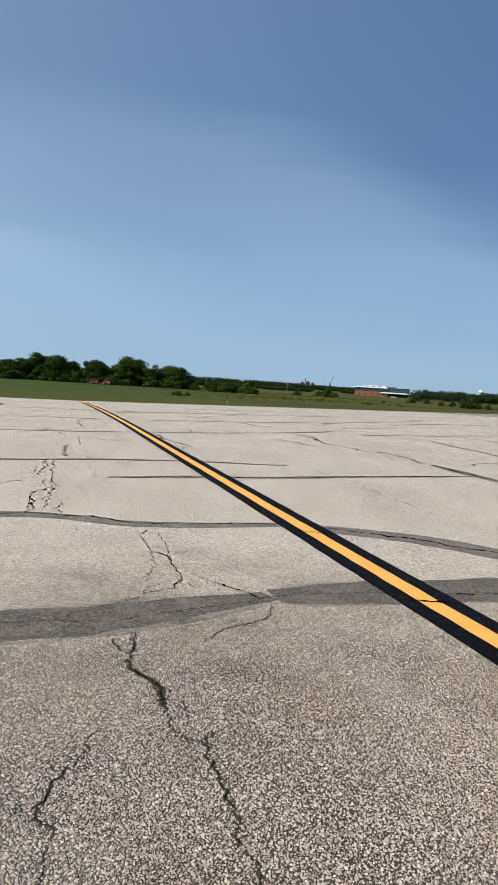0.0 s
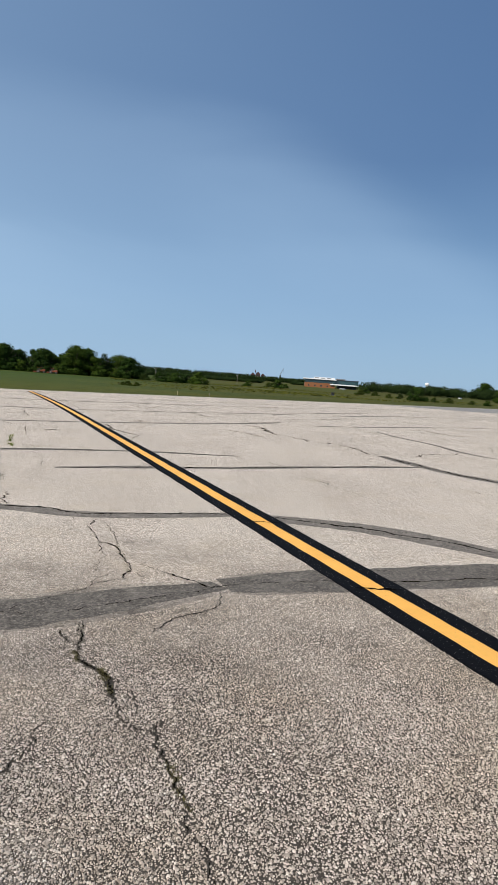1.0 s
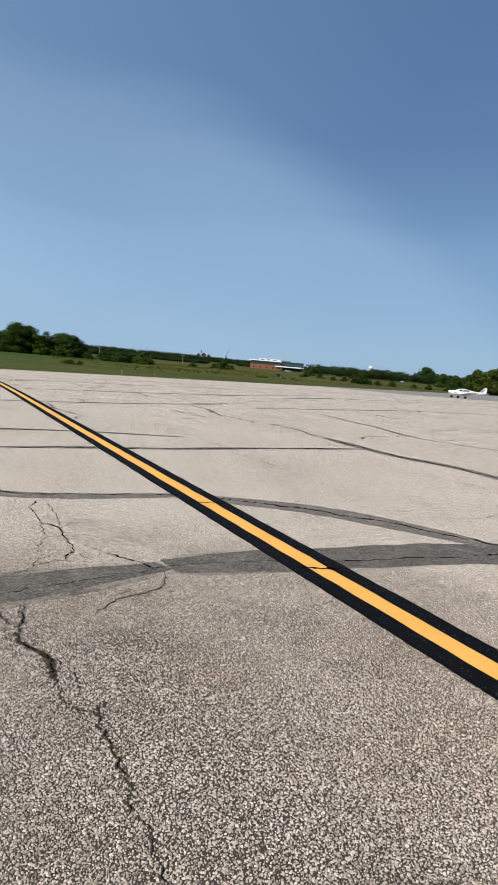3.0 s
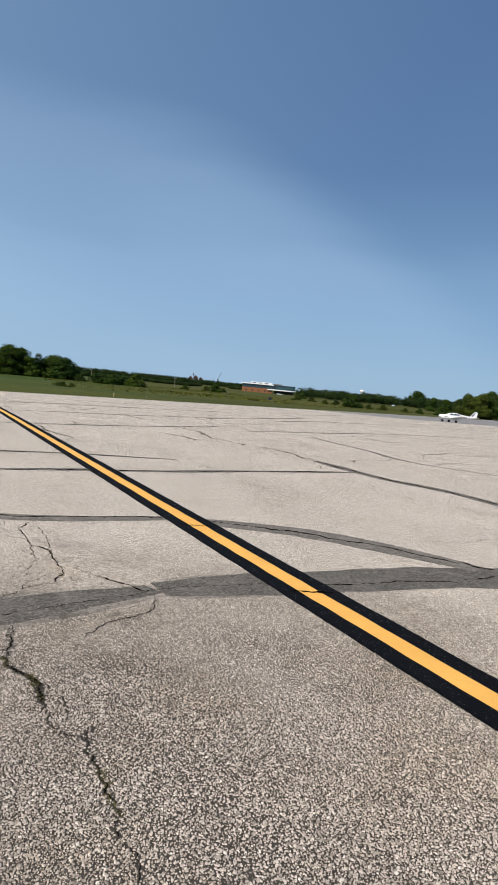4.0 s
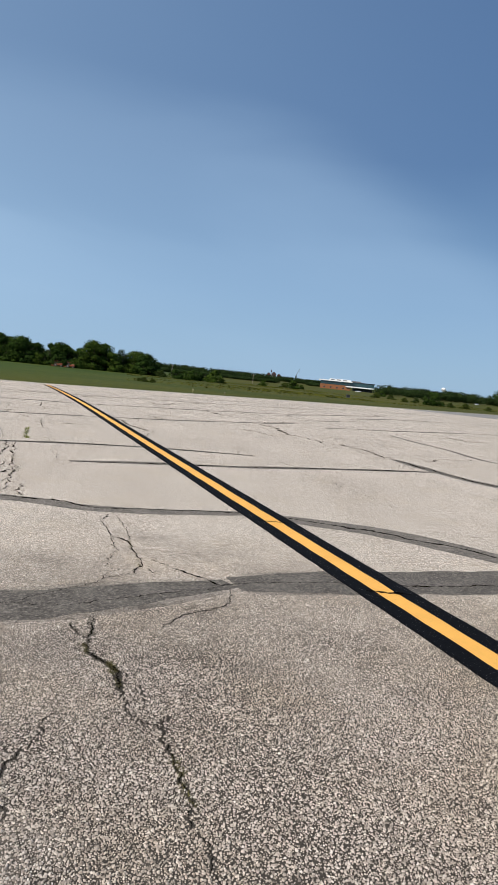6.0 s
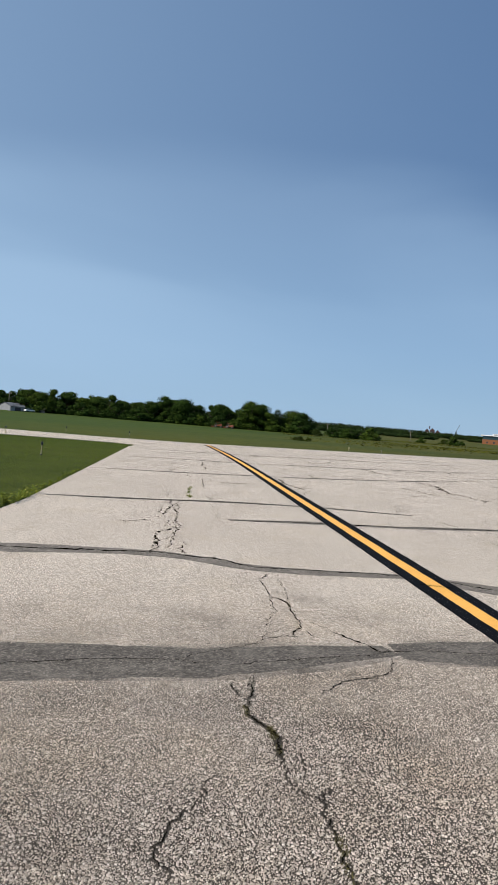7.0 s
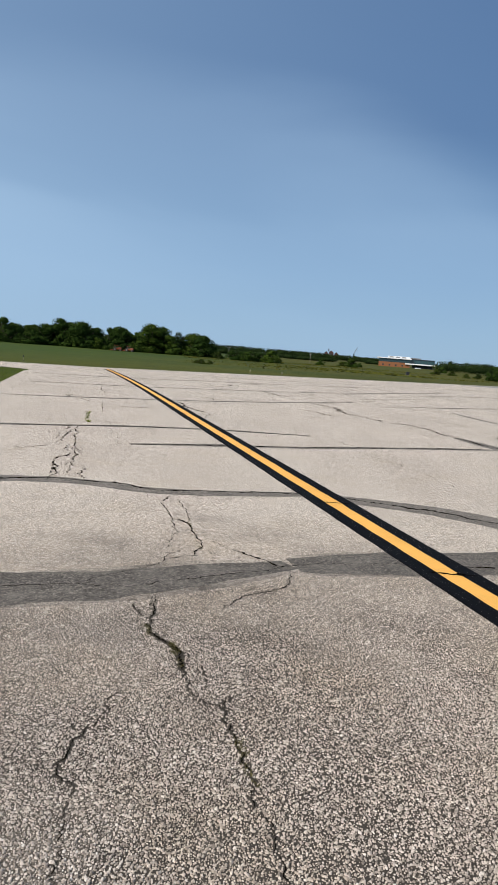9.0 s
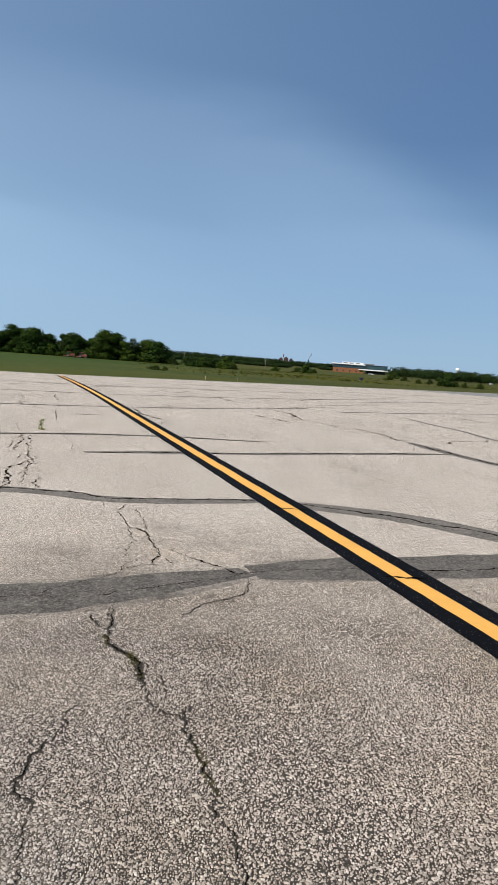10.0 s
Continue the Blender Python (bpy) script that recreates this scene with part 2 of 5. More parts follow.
M_BLACK = paint_material("black_paint", (0.006, 0.006, 0.007), (0.50, 0.46, 0.42), 0.675, 0.03, 120)
M_GROUND = grass_material("meadow", True)
M_BLADE = leaf_material("grass_blade", (0.100, 0.136, 0.021), (0.142, 0.178, 0.030), (0.178, 0.202, 0.044))
M_LEAF = leaf_material("leaf", (0.013, 0.027, 0.005), (0.027, 0.051, 0.009), (0.047, 0.076, 0.015))
M_LEAF_LIGHT = leaf_material("young_leaf", (0.017, 0.029, 0.006), (0.034, 0.052, 0.011), (0.060, 0.076, 0.019))
M_LEAF_FAR = leaf_material("far_leaf", (0.010, 0.020, 0.006), (0.018, 0.033, 0.010), (0.032, 0.047, 0.015))
M_BARK = plain("bark", (0.10, 0.078, 0.058), 0.9, 0, 0.5, 4)
M_WHITE = plain("white_paint", (0.80, 0.80, 0.79), 0.35, 0, 0.06, 1.5)
M_OFFWHITE = plain("white_panel", (0.72, 0.73, 0.73), 0.5, 0, 0.1, 0.5)
M_DARK = plain("dark_trim", (0.030, 0.030, 0.034), 0.5)
M_NAVY = plain("dark_blue_stripe", (0.035, 0.045, 0.09), 0.35)
M_RUBBER = plain("rubber", (0.022, 0.022, 0.022), 0.85)
M_METAL = plain("bare_metal", (0.55, 0.55, 0.56), 0.35, 0.9)
M_WINDOW = glass_material("dark_glass", (0.03, 0.045, 0.05))
M_TEAL = glass_material("blue_green_glass", (0.030, 0.070, 0.075), 0.12)
M_BRICK = plain("orange_brick", (0.27, 0.105, 0.042), 0.85, 0, 0.3, 1.2)
M_REDBRICK = plain("red_brick", (0.075, 0.033, 0.031), 0.85, 0, 0.3, 1.2)
M_ROOF = plain("grey_roof", (0.20, 0.20, 0.205), 0.8, 0, 0.3, 1.0)
M_ORANGE = plain("orange_paint", (0.21, 0.050, 0.020), 0.45, 0, 0.2, 2)
M_WOOD = plain("grey_wood", (0.26, 0.22, 0.18), 0.9, 0, 0.35, 3)
M_STAKE = plain("yellowed_stake", (0.40, 0.34, 0.20), 0.6, 0, 0.2, 20)
M_BLADE_BROWN = plain("brown_edge_paint", (0.16, 0.14, 0.10), 0.4, 0, 0.2, 6)


# ---- geometry helpers ----
def mesh(name, verts, faces, mat, smooth=False):
    me = bpy.data.meshes.new(name)
    me.from_pydata([tuple(v) for v in verts], [], faces)
    me.materials.append(mat)
    if smooth:
        for p in me.polygons:
            p.use_smooth = True
    return me


def part(name, data, mat, parent, label=""):
    """Links a bmesh or mesh as one object under a thing or a part."""
    if isinstance(data, bmesh.types.BMesh):
        me = bpy.data.meshes.new(name)
        data.to_mesh(me)
        data.free()
        me.materials.append(mat)
        data = me
    ob = new(name, data)
    ob.parent = parent
    if label:
        ob["label"] = label
    return ob


def base(name, m, label, category, group="", kind=""):
    ob = new(name)
    ob.matrix_basis = m
    return tagged(ob, label, category, group, kind)


def box(bm, x0, y0, z0, x1, y1, z1, bevel=0.0):
    r = bmesh.ops.create_cube(bm, size=1.0)
    for v in r["verts"]:
        v.co = ((x0 + x1) / 2 + v.co.x * (x1 - x0), (y0 + y1) / 2 + v.co.y * (y1 - y0), (z0 + z1) / 2 + v.co.z * (z1 - z0))
    if bevel:
        edges = {e for v in r["verts"] for e in v.link_edges}
        bmesh.ops.bevel(bm, geom=list(edges), offset=bevel, segments=2, affect="EDGES", profile=0.5)
    return bm


def tube(bm, a, b, r0, r1, n=10):
    a, b = Vector(a), Vector(b)
    r = bmesh.ops.create_cone(bm, cap_ends=True, segments=n, radius1=r0, radius2=r1, depth=(b - a).length)
    m = Matrix.Translation((a + b) / 2) @ (b - a).to_track_quat("Z", "Y").to_matrix().to_4x4()
    bmesh.ops.transform(bm, matrix=m, verts=r["verts"])
    return bm


def loft(sections, n=16, power=2.0):
    """A closed skin through rings (x, y, z centre, half width, half height) along x."""
    vs, fs = [], []
    for x, y, z, a, b in sections:
        for i in range(n):
            t = 2 * math.pi * i / n
            c, s = math.cos(t), math.sin(t)
            vs.append((x, y + a * math.copysign(abs(c) ** (2 / power), c), z + b * math.copysign(abs(s) ** (2 / power), s)))
    for k in range(len(sections) - 1):
        for i in range(n):
            j = (i + 1) % n
            fs.append((k * n + i, k * n + j, (k + 1) * n + j, (k + 1) * n + i))
    fs.append(tuple(range(n))[::-1])
    fs.append(tuple((len(sections) - 1) * n + i for i in range(n)))
    return vs, fs


def wing(root, tip, chord0, chord1, thick, n=9):
    """An aerofoil surface from root to tip (leading edges), chords along +x."""
    prof = []
    for i in range(n):
        u = i / (n - 1)
        prof.append((u, thick * 2.6 * (math.sqrt(u) * (1 - u)) + 0.003))
    ring = [(u, h) for u, h in prof] + [(u, -h * 0.55) for u, h in reversed(prof)]
    root, tip = Vector(root), Vector(tip)
    across = (tip - root).normalized()
    up = across.cross(Vector((1, 0, 0)))
    up = up.normalized() if up.length > 1e-6 else Vector((0, 0, 1))
    if up.z < -0.3:
        up = -up
    vs, k = [], len(ring)
    for p, c in ((root, chord0), (tip, chord1)):
        for u, h in ring:
            vs.append(p + Vector((u * c, 0, 0)) + up * (h * c))
    fs = [(i, (i + 1) % k, k + (i + 1) % k, k + i) for i in range(k)] + [tuple(range(k))[::-1], tuple(range(k, 2 * k))]
    return vs, fs


def around(az, dist):
    a = radians(az)
    return dist * math.sin(a), dist * math.cos(a)


# ---- lie of the land ----
EDGE_AT, EDGE_WAY = (-12.3, 50.2), (0.581, 0.814)       # the far edge of the apron
LINE_WAY = Vector((-0.268, 0.9634))                     # along the painted line


def land(x, y):
    r = math.hypot(x, y)
    s = -(x - EDGE_AT[0]) * EDGE_WAY[1] + (y - EDGE_AT[1]) * EDGE_WAY[0]
    k = min(1.0, max(0.0, (s - 5) / 60))
    rise = np.interp(r, (0, 200, 270, 300, 450, 650, 900, 1500, 4600), (0, 0, 0.45, 0.85, 1.9, 4.3, 8, 16, 20))
    return -0.03 + float(rise) * k * k * (3 - 2 * k)


def build_ground():
    radii = [0, 6, 12, 20, 30, 45, 65, 90, 120, 150, 180, 210, 235, 255, 270, 285, 300, 330, 370, 410, 460, 520, 580, 650, 720, 800, 900, 1050, 1250, 1500, 2000, 2800, 3600, 4600]
    n = 180
    vs, fs = [(0, 0, -0.03)], []
    for r in radii[1:]:
        for i in range(n):
            x, y = r * math.sin(2 * math.pi * i / n), r * math.cos(2 * math.pi * i / n)
            vs.append((x, y, land(x, y)))
    for i in range(n):
        fs.append((0, 1 + (i + 1) % n, 1 + i))
    for k in range(len(radii) - 2):
        a, b = 1 + k * n, 1 + (k + 1) * n
        for i in range(n):
            j = (i + 1) % n
            fs.append((a + i, a + j, b + j, b + i))
    return tagged(new("ground", mesh("ground", vs, fs, M_GROUND, True)), "mown green grass field rising gently to the woods", "ground", kind="structure")


build_ground()


def slab(name, outline, top, thick, mat, label, category, kind="structure"):
    n = len(outline)
    vs = [(x, y, top) for x, y in outline] + [(x, y, top - thick) for x, y in outline]
    fs = [tuple(range(n)), tuple(range(2 * n - 1, n - 1, -1))] + [(i, n + i, n + (i + 1) % n, (i + 1) % n) for i in range(n)]
    return tagged(new(name, mesh(name, vs, fs, mat)), label, category, kind=kind)


def ragged(a, b, step, amount):
    """Points from a towards b with a broken edge."""
    a, b = Vector(a), Vector(b)
    n = max(1, int((b - a).length / step))
    side = Vector((-(b - a).y, (b - a).x)).normalized()
    return [tuple(a.lerp(b, i / n) + side * (amount * noise.noise((i * 0.73 + a.x, a.y, 0.5)) if i else 0)) for i in range(n)]


# the apron: left edge along the line, a crossing taxiway, then the slanting far edge
left = ragged((-12, 3.2), (-5.2, 7.1), 0.06, 0.07) + ragged((-5.2, 7.1), (-4.74, 7.7), 0.05, 0.035) + ragged((-4.74, 7.7), (-5.4, 10.6), 0.05, 0.035) + ragged((-5.4, 10.6), (-12.1, 34.6), 0.06, 0.03)
outline = [(-70, -70), (190, -70), (190, 333.0)]
outline += [(EDGE_AT[0] + EDGE_WAY[0] * s, EDGE_AT[1] + EDGE_WAY[1] * s) for s in (330, 250, 180, 120, 70, 30, 0)]
outline += [(-18.5, 45.9), (-26.8, 44.2), (-60, 35.2), (-60, 28.5), (-21.6, 35.6), (-15.9, 37.6), (-14.1, 38.2), (-12.9, 37.6), (-12.3, 36.0)]
outline += left[::-1] + [(-70, -6)]
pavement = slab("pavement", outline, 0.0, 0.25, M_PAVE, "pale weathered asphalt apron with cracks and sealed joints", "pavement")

grey = [(26.0, 101.5), (38, 95), (62, 108), (185, 200), (185, 320), (172.0, 307.5)]
slab("road", grey, 0.006, 0.05, M_GREY, "smooth grey asphalt taxi lane beyond the apron", "road")


# ---- cracks and sealed joints ----
def wander(points, step, amount, seed):
    """A broken line through the control points, with bends and kinks."""
    out, run, rnd = [], (seed % 50) * 17.3, random.Random(seed)
    for a, b in zip(points, points[1:]):
        a, b = Vector(a), Vector(b)
        n = max(1, int((b - a).length / step))
        side = Vector((-(b - a).y, (b - a).x)).normalized()
        for i in range(n):
            run += 1
            fade = math.sin(math.pi * i / n) ** 0.5
            off = 1.3 * noise.noise((run * 0.21, seed, 0.3)) + 0.9 * noise.noise((run * 0.67, seed, 5.3))
            out.append(a.lerp(b, i / n) + side * amount * (off * fade + rnd.uniform(-0.28, 0.28)))
    out.append(Vector(points[-1]))
    return out


def smooth(points, step):
    """A smooth curve through the control points."""
    p = [Vector(q) for q in points]
    p = [p[0] * 2 - p[1]] + p + [p[-1] * 2 - p[-2]]
    out = []
    for a, b, c, d in zip(p, p[1:], p[2:], p[3:]):
        n = max(2, int((c - b).length / step))
        for i in range(n):
            t = i / n
            out.append(0.5 * (2 * b + (c - a) * t + (2 * a - 5 * b + 4 * c - d) * t * t + (3 * b - a - 3 * c + d) * t ** 3))
    return out + [p[-2]]


def ribbon(path, widths, z, mat, name, parent, label="", edge=0.0, seed=0, thick=0.0):
    rnd = random.Random(seed)
    vs, fs, n = [], [], len(path)
    for i, p in enumerate(path):
        d = (path[min(i + 1, n - 1)] - path[max(i - 1, 0)]).normalized()
        s = Vector((-d.y, d.x))
        u = i / (n - 1) * (len(widths) - 1)
        k = min(int(u), len(widths) - 2)
        w = widths[k] + (widths[k + 1] - widths[k]) * (u - k)
        if edge > 0.3:
            w *= 0.45 + 1.3 * abs(noise.noise((i * 0.31, seed, 2.7)))
        if edge <= 0.3:
            a, b = (w / 2 * (1 + 2.2 * edge * noise.noise((i * 0.22, seed, k0)) + edge * 0.5 * rnd.uniform(-1, 1)) for k0 in (1.5, 7.5))
        else:
            a, b = w / 2 * (1 + edge * rnd.uniform(-1, 1)), w / 2 * (1 + edge * rnd.uniform(-1, 1))
        q, r = p + s * a, p - s * b
        vs += [(q.x, q.y, z), (r.x, r.y, z)]
    fs = [(2 * i, 2 * i + 1, 2 * i + 3, 2 * i + 2) for i in range(n - 1)]
    return part(name, mesh(name, vs, fs, mat), mat, parent, label)


NEAR_CRACKS = []


def crack(points, w=0.012, kink=0.012, step=0.05, z=0.0035, seed=1, near=True, mat=None):
    path = wander(points, step, kink, seed)
    ribbon(path, [w * 0.3, w, w * 0.6, w * 1.15, w * 0.55, w, w * 0.3], z, mat or M_CRACK, "crack", pavement, edge=0.7, seed=seed)
    if near:
        NEAR_CRACKS.extend((p.x, p.y, w) for p in path)


def seal(points, widths, mat, z=0.0015, seed=1, step=0.05):
    ribbon(smooth(points, step), widths, z, mat, "sealed_joint", pavement, "dark strip of crack sealant", edge=0.05, seed=seed)


# the wide dark seal and the crack along it
BAND = [(-4.6, 2.55), (-2.13, 3.64), (-1.24, 4.01), (-0.81, 4.2), (-0.28, 4.56), (0.1, 4.80), (0.24, 4.90)]
BAND2 = [(0.27, 4.89), (0.47, 4.96), (0.92, 5.12), (1.52, 5.30), (2.2, 5.5), (2.76, 5.65), (3.22, 5.71), (4.4, 5.95), (7, 6.5)]
seal(BAND, [0.62, 0.62, 0.62, 0.64, 0.64, 0.60, 0.52, 0.40, 0.20], M_SEAL, seed=3)
seal(BAND2, [0.32, 0.58, 0.60, 0.66, 0.68, 0.66, 0.62, 0.6, 0.5, 0.4], M_SEAL, 0.0018, seed=4)
# the second sealed joint, bending towards the wide seal
SECOND = [(-7.5, 5.0), (-4.3, 6.45), (-2.9, 7.10), (-2.33, 7.3), (-1.8, 7.33), (-1.18, 7.18), (-0.5, 7.29), (0.42, 7.62)]
seal(SECOND, [0.14, 0.16, 0.34, 0.42, 0.5, 0.34, 0.3, 0.3, 0.22], M_SEAL2, seed=8)
CURVE = [(0.42, 7.62), (1.03, 7.5), (1.62, 7.36), (2.17, 7.08), (2.63, 6.67), (3.04, 6.26), (3.25, 6.0)]
seal(CURVE, [0.2, 0.4, 0.46, 0.5, 0.5, 0.4, 0.3], M_SEAL2, 0.0021, seed=9)
crack([(-7.5, 5.02), (-4.3, 6.5), (-2.75, 7.16), (-2.2, 7.42), (-1.93, 7.4)], 0.07, 0.022, 0.05, seed=10, near=False)
# farther joints
def joint(points, w, seed, split=True):
    seal(points, [w * 0.6, w * 1.5, w, w * 1.5, w, w * 1.3, w * 0.5], M_SEAL2, 0.0015 + 0.0001 * (seed - 10), seed, 0.3)
    if split:
        crack(points, 0.075 if points[0][1] < 24 else 0.13, 0.09, 0.09, seed=seed, near=False)


joint([(-5.45, 11.45), (-3.96, 12.23), (-2.66, 13.04), (-1.14, 13.68), (0.04, 13.87), (0.9, 14.0)], 0.20, 11)
joint([(-2.05, 10.63), (-0.83, 11.28), (0.6, 11.9), (2.0, 12.75), (4.1, 13.88), (4.66, 14.13)], 0.22, 12)
joint([(4.3, 16.2), (4.49, 15.24), (4.69, 14.25), (5.02, 13.12), (5.66, 11.97), (5.95, 10.7), (6.4, 9.0)], 0.30, 13)
joint([(-7.5, 18.25), (-7.0, 18.6), (-4.8, 19.93), (-1.85, 22.3), (0.11, 24.29), (2.71, 27.39), (3.42, 28.75)], 0.19, 14)
joint([(-8.97, 25.33), (-7.32, 26.55), (-5.0, 27.8), (-2.5, 30.3), (0.1, 32.7), (4.8, 38.6)], 0.20, 15)
joint([(4.4, 26.9), (5.6, 28.45), (7.65, 29.96), (13.4, 35.75), (18.0, 38.9), (22.1, 41.1), (34, 49)], 0.22, 18)
joint([(6.84, 26.73), (6.96, 23.93), (7.3, 21.29), (7.28, 19.21), (7.62, 17.6), (8.74, 16.07), (11, 13.5)], 0.14, 19, False)
joint([(-11.3, 33.2), (-8.5, 34.6), (-5, 37.5), (0, 43), (8, 52)], 0.24, 20)
joint([(3.8, 36.2), (5.6, 39.9), (7.7, 43.5), (13, 52.5)], 0.22, 21)
joint([(-4, 47), (4, 55), (16, 66), (30, 78)], 0.26, 22)
joint([(8, 40), (13, 47.5), (22, 56), (30, 61), (44, 72)], 0.26, 23)
joint([(22, 60), (34, 72), (50, 86)], 0.3, 24)
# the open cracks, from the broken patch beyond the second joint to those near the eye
crack([(-4.16, 14.48), (-4.06, 14.04), (-3.83, 13.41), (-3.75, 13.03)], 0.0125, 0.030, 0.054, seed=500, near=False, mat=M_CRACK_FAR)
crack([(-4.02, 15.49), (-3.69, 14.64), (-3.52, 13.67), (-3.29, 13.14)], 0.0170, 0.030, 0.055, seed=501, near=False, mat=M_CRACK_FAR)
crack([(-6.13, 25.84), (-5.78, 24.26), (-5.44, 23.21), (-5.15, 22.21)], 0.0515, 0.036, 0.093, seed=502, near=False, mat=M_CRACK_FAR)
crack([(-4.27, 18.16), (-4.05, 17.18), (-3.82, 16.34), (-3.63, 15.56)], 0.0239, 0.017, 0.065, seed=503, near=False, mat=M_CRACK_FAR)
crack([(-3.24, 13.91), (-3.1, 13.65), (-2.9, 13.15), (-2.77, 12.84)], 0.0167, 0.030, 0.053, seed=504, near=False, mat=M_CRACK_FAR)
crack([(-2.8, 12.62), (-2.63, 12.08), (-2.57, 11.72), (-2.47, 11.46)], 0.0082, 0.030, 0.047, seed=505, near=False, mat=M_SOIL)
crack([(-2.6, 12.11), (-2.44, 11.64), (-2.37, 11.22), (-2.34, 11.3)], 0.0075, 0.030, 0.045, seed=506, near=False, mat=M_SOIL)
crack([(-2.37, 11.37), (-2.31, 10.91), (-2.22, 10.61), (-2.05, 10.63)], 0.0079, 0.030, 0.042, seed=507, near=False, mat=M_SOIL)
crack([(-3.46, 12.51), (-3.42, 12.09), (-3.27, 11.74), (-3.17, 11.16), (-3.1, 10.76), (-3.02, 10.4), (-3.02, 10.11)], 0.0322, 0.045, 0.045, seed=508, near=False, mat=M_SOIL)
crack([(-3.35, 11.45), (-3.27, 11.09), (-3.17, 10.66), (-3.08, 10.55)], 0.0213, 0.045, 0.043, seed=509, near=False, mat=M_SOIL)
crack([(-3.33, 12.42), (-3.24, 11.93), (-3.08, 11.53), (-2.99, 10.98), (-2.85, 10.63), (-2.77, 10.16), (-2.65, 9.86), (-2.65, 9.64), (-2.54, 9.41)], 0.0306, 0.045, 0.043, seed=510, near=False, mat=M_SOIL)
crack([(-2.54, 9.41), (-2.53, 9.07), (-2.59, 8.95), (-2.6, 8.66)], 0.0391, 0.037, 0.036, seed=511, near=False, mat=M_SOIL)
crack([(-2.6, 8.66), (-2.52, 8.35), (-2.4, 8.16), (-2.37, 7.94), (-2.29, 7.76), (-2.28, 7.49), (-2.26, 7.29)], 0.0295, 0.030, 0.032, seed=512, near=False, mat=M_SOIL)
crack([(-2.54, 8.43), (-2.48, 8.32), (-2.42, 8.07), (-2.36, 7.8), (-2.3, 7.62)], 0.0167, 0.030, 0.032, seed=513, near=False, mat=M_SOIL)
crack([(-2.8, 10.02), (-2.75, 9.69), (-2.63, 9.43), (-2.69, 9.34)], 0.0241, 0.045, 0.038, seed=514, near=False, mat=M_SOIL)
crack([(-2.68, 9.85), (-2.56, 9.62), (-2.48, 9.24), (-2.46, 9.01), (-2.34, 8.61)], 0.0209, 0.045, 0.037, seed=515, near=False, mat=M_SOIL)
crack([(-2.42, 8.31), (-2.33, 8.28), (-2.37, 8.51), (-2.34, 8.61), (-2.26, 8.31), (-2.27, 8.14), (-2.18, 7.88), (-2.18, 7.67)], 0.0167, 0.045, 0.033, seed=516, near=False, mat=M_SOIL)
crack([(-2.12, 8.29), (-2.06, 7.93), (-2.07, 7.78), (-1.97, 7.62), (-1.92, 7.48)], 0.0184, 0.045, 0.031, seed=517, near=False, mat=M_SOIL)
crack([(-2.58, 9.91), (-2.5, 9.5), (-2.38, 9.15)], 0.0130, 0.045, 0.038, seed=518, near=False, mat=M_SOIL)
crack([(-5.11, 19.19), (-4.87, 18.81), (-4.63, 18.44)], 0.0537, 0.076, 0.075, seed=519, near=False, mat=M_CRACK_FAR)
crack([(-5.69, 19.56), (-5.64, 19.85), (-5.72, 20.57)], 0.0732, 0.115, 0.079, seed=520, near=False, mat=M_CRACK_FAR)
crack([(-3.65, 17.39), (-3.28, 17.57), (-2.87, 17.92)], 0.1139, 0.120, 0.07, seed=521, near=False, mat=M_CRACK_FAR)
crack([(-6.61, 33.47), (-5.13, 36.95), (-3.58, 40.17), (-2.81, 39.34)], 0.1500, 0.120, 0.1, seed=522, near=False, mat=M_CRACK_FAR)
crack([(-9.68, 30.84), (-8.87, 31.81), (-7.85, 32.56)], 0.1500, 0.120, 0.1, seed=523, near=False, mat=M_CRACK_FAR)
crack([(-8.92, 34.11), (-8.24, 34.57), (-7.71, 35.36)], 0.1500, 0.120, 0.1, seed=524, near=False, mat=M_CRACK_FAR)
crack([(-3.38, 9.44), (-3.26, 9.42), (-3.16, 9.64), (-3.01, 9.74)], 0.0313, 0.046, 0.039, seed=525, near=False, mat=M_SOIL)
crack([(-3.26, 9.42), (-3.22, 9.27)], 0.0069, 0.030, 0.037, seed=526, near=False, mat=M_SOIL)
crack([(-6.8, 23.91), (-6.31, 22.42), (-5.97, 20.94)], 0.0143, 0.029, 0.09, seed=527, near=False, mat=M_CRACK_FAR)
crack([(-5.87, 29.69), (-5.39, 30.32), (-4.94, 30.64)], 0.1500, 0.120, 0.1, seed=528, near=False, mat=M_CRACK_FAR)
crack([(-2.71, 20.82), (-2.46, 20.31), (-2.26, 19.16), (-2, 18.61), (-1.59, 17.75), (-1.38, 17.53)], 0.0842, 0.079, 0.074, seed=529, near=False, mat=M_CRACK_FAR)
crack([(-1.38, 17.53), (-1.45, 16.81), (-1.44, 16.08)], 0.0316, 0.037, 0.067, seed=530, near=False, mat=M_CRACK_FAR)
crack([(-2.46, 20.31), (-2.58, 20.56), (-2.8, 20.91)], 0.0659, 0.093, 0.082, seed=531, near=False, mat=M_CRACK_FAR)
crack([(-2.09, 24.24), (-1.89, 23.59), (-1.71, 22.84)], 0.0590, 0.083, 0.094, seed=532, near=False, mat=M_CRACK_FAR)
crack([(-3.24, 35.92), (-2.7, 33.82), (-2.39, 33.64)], 0.0988, 0.120, 0.1, seed=533, near=False, mat=M_CRACK_FAR)
crack([(-2.39, 33.64), (-2.12, 34.98), (-1.95, 37.47)], 0.1284, 0.120, 0.1, seed=534, near=False, mat=M_CRACK_FAR)
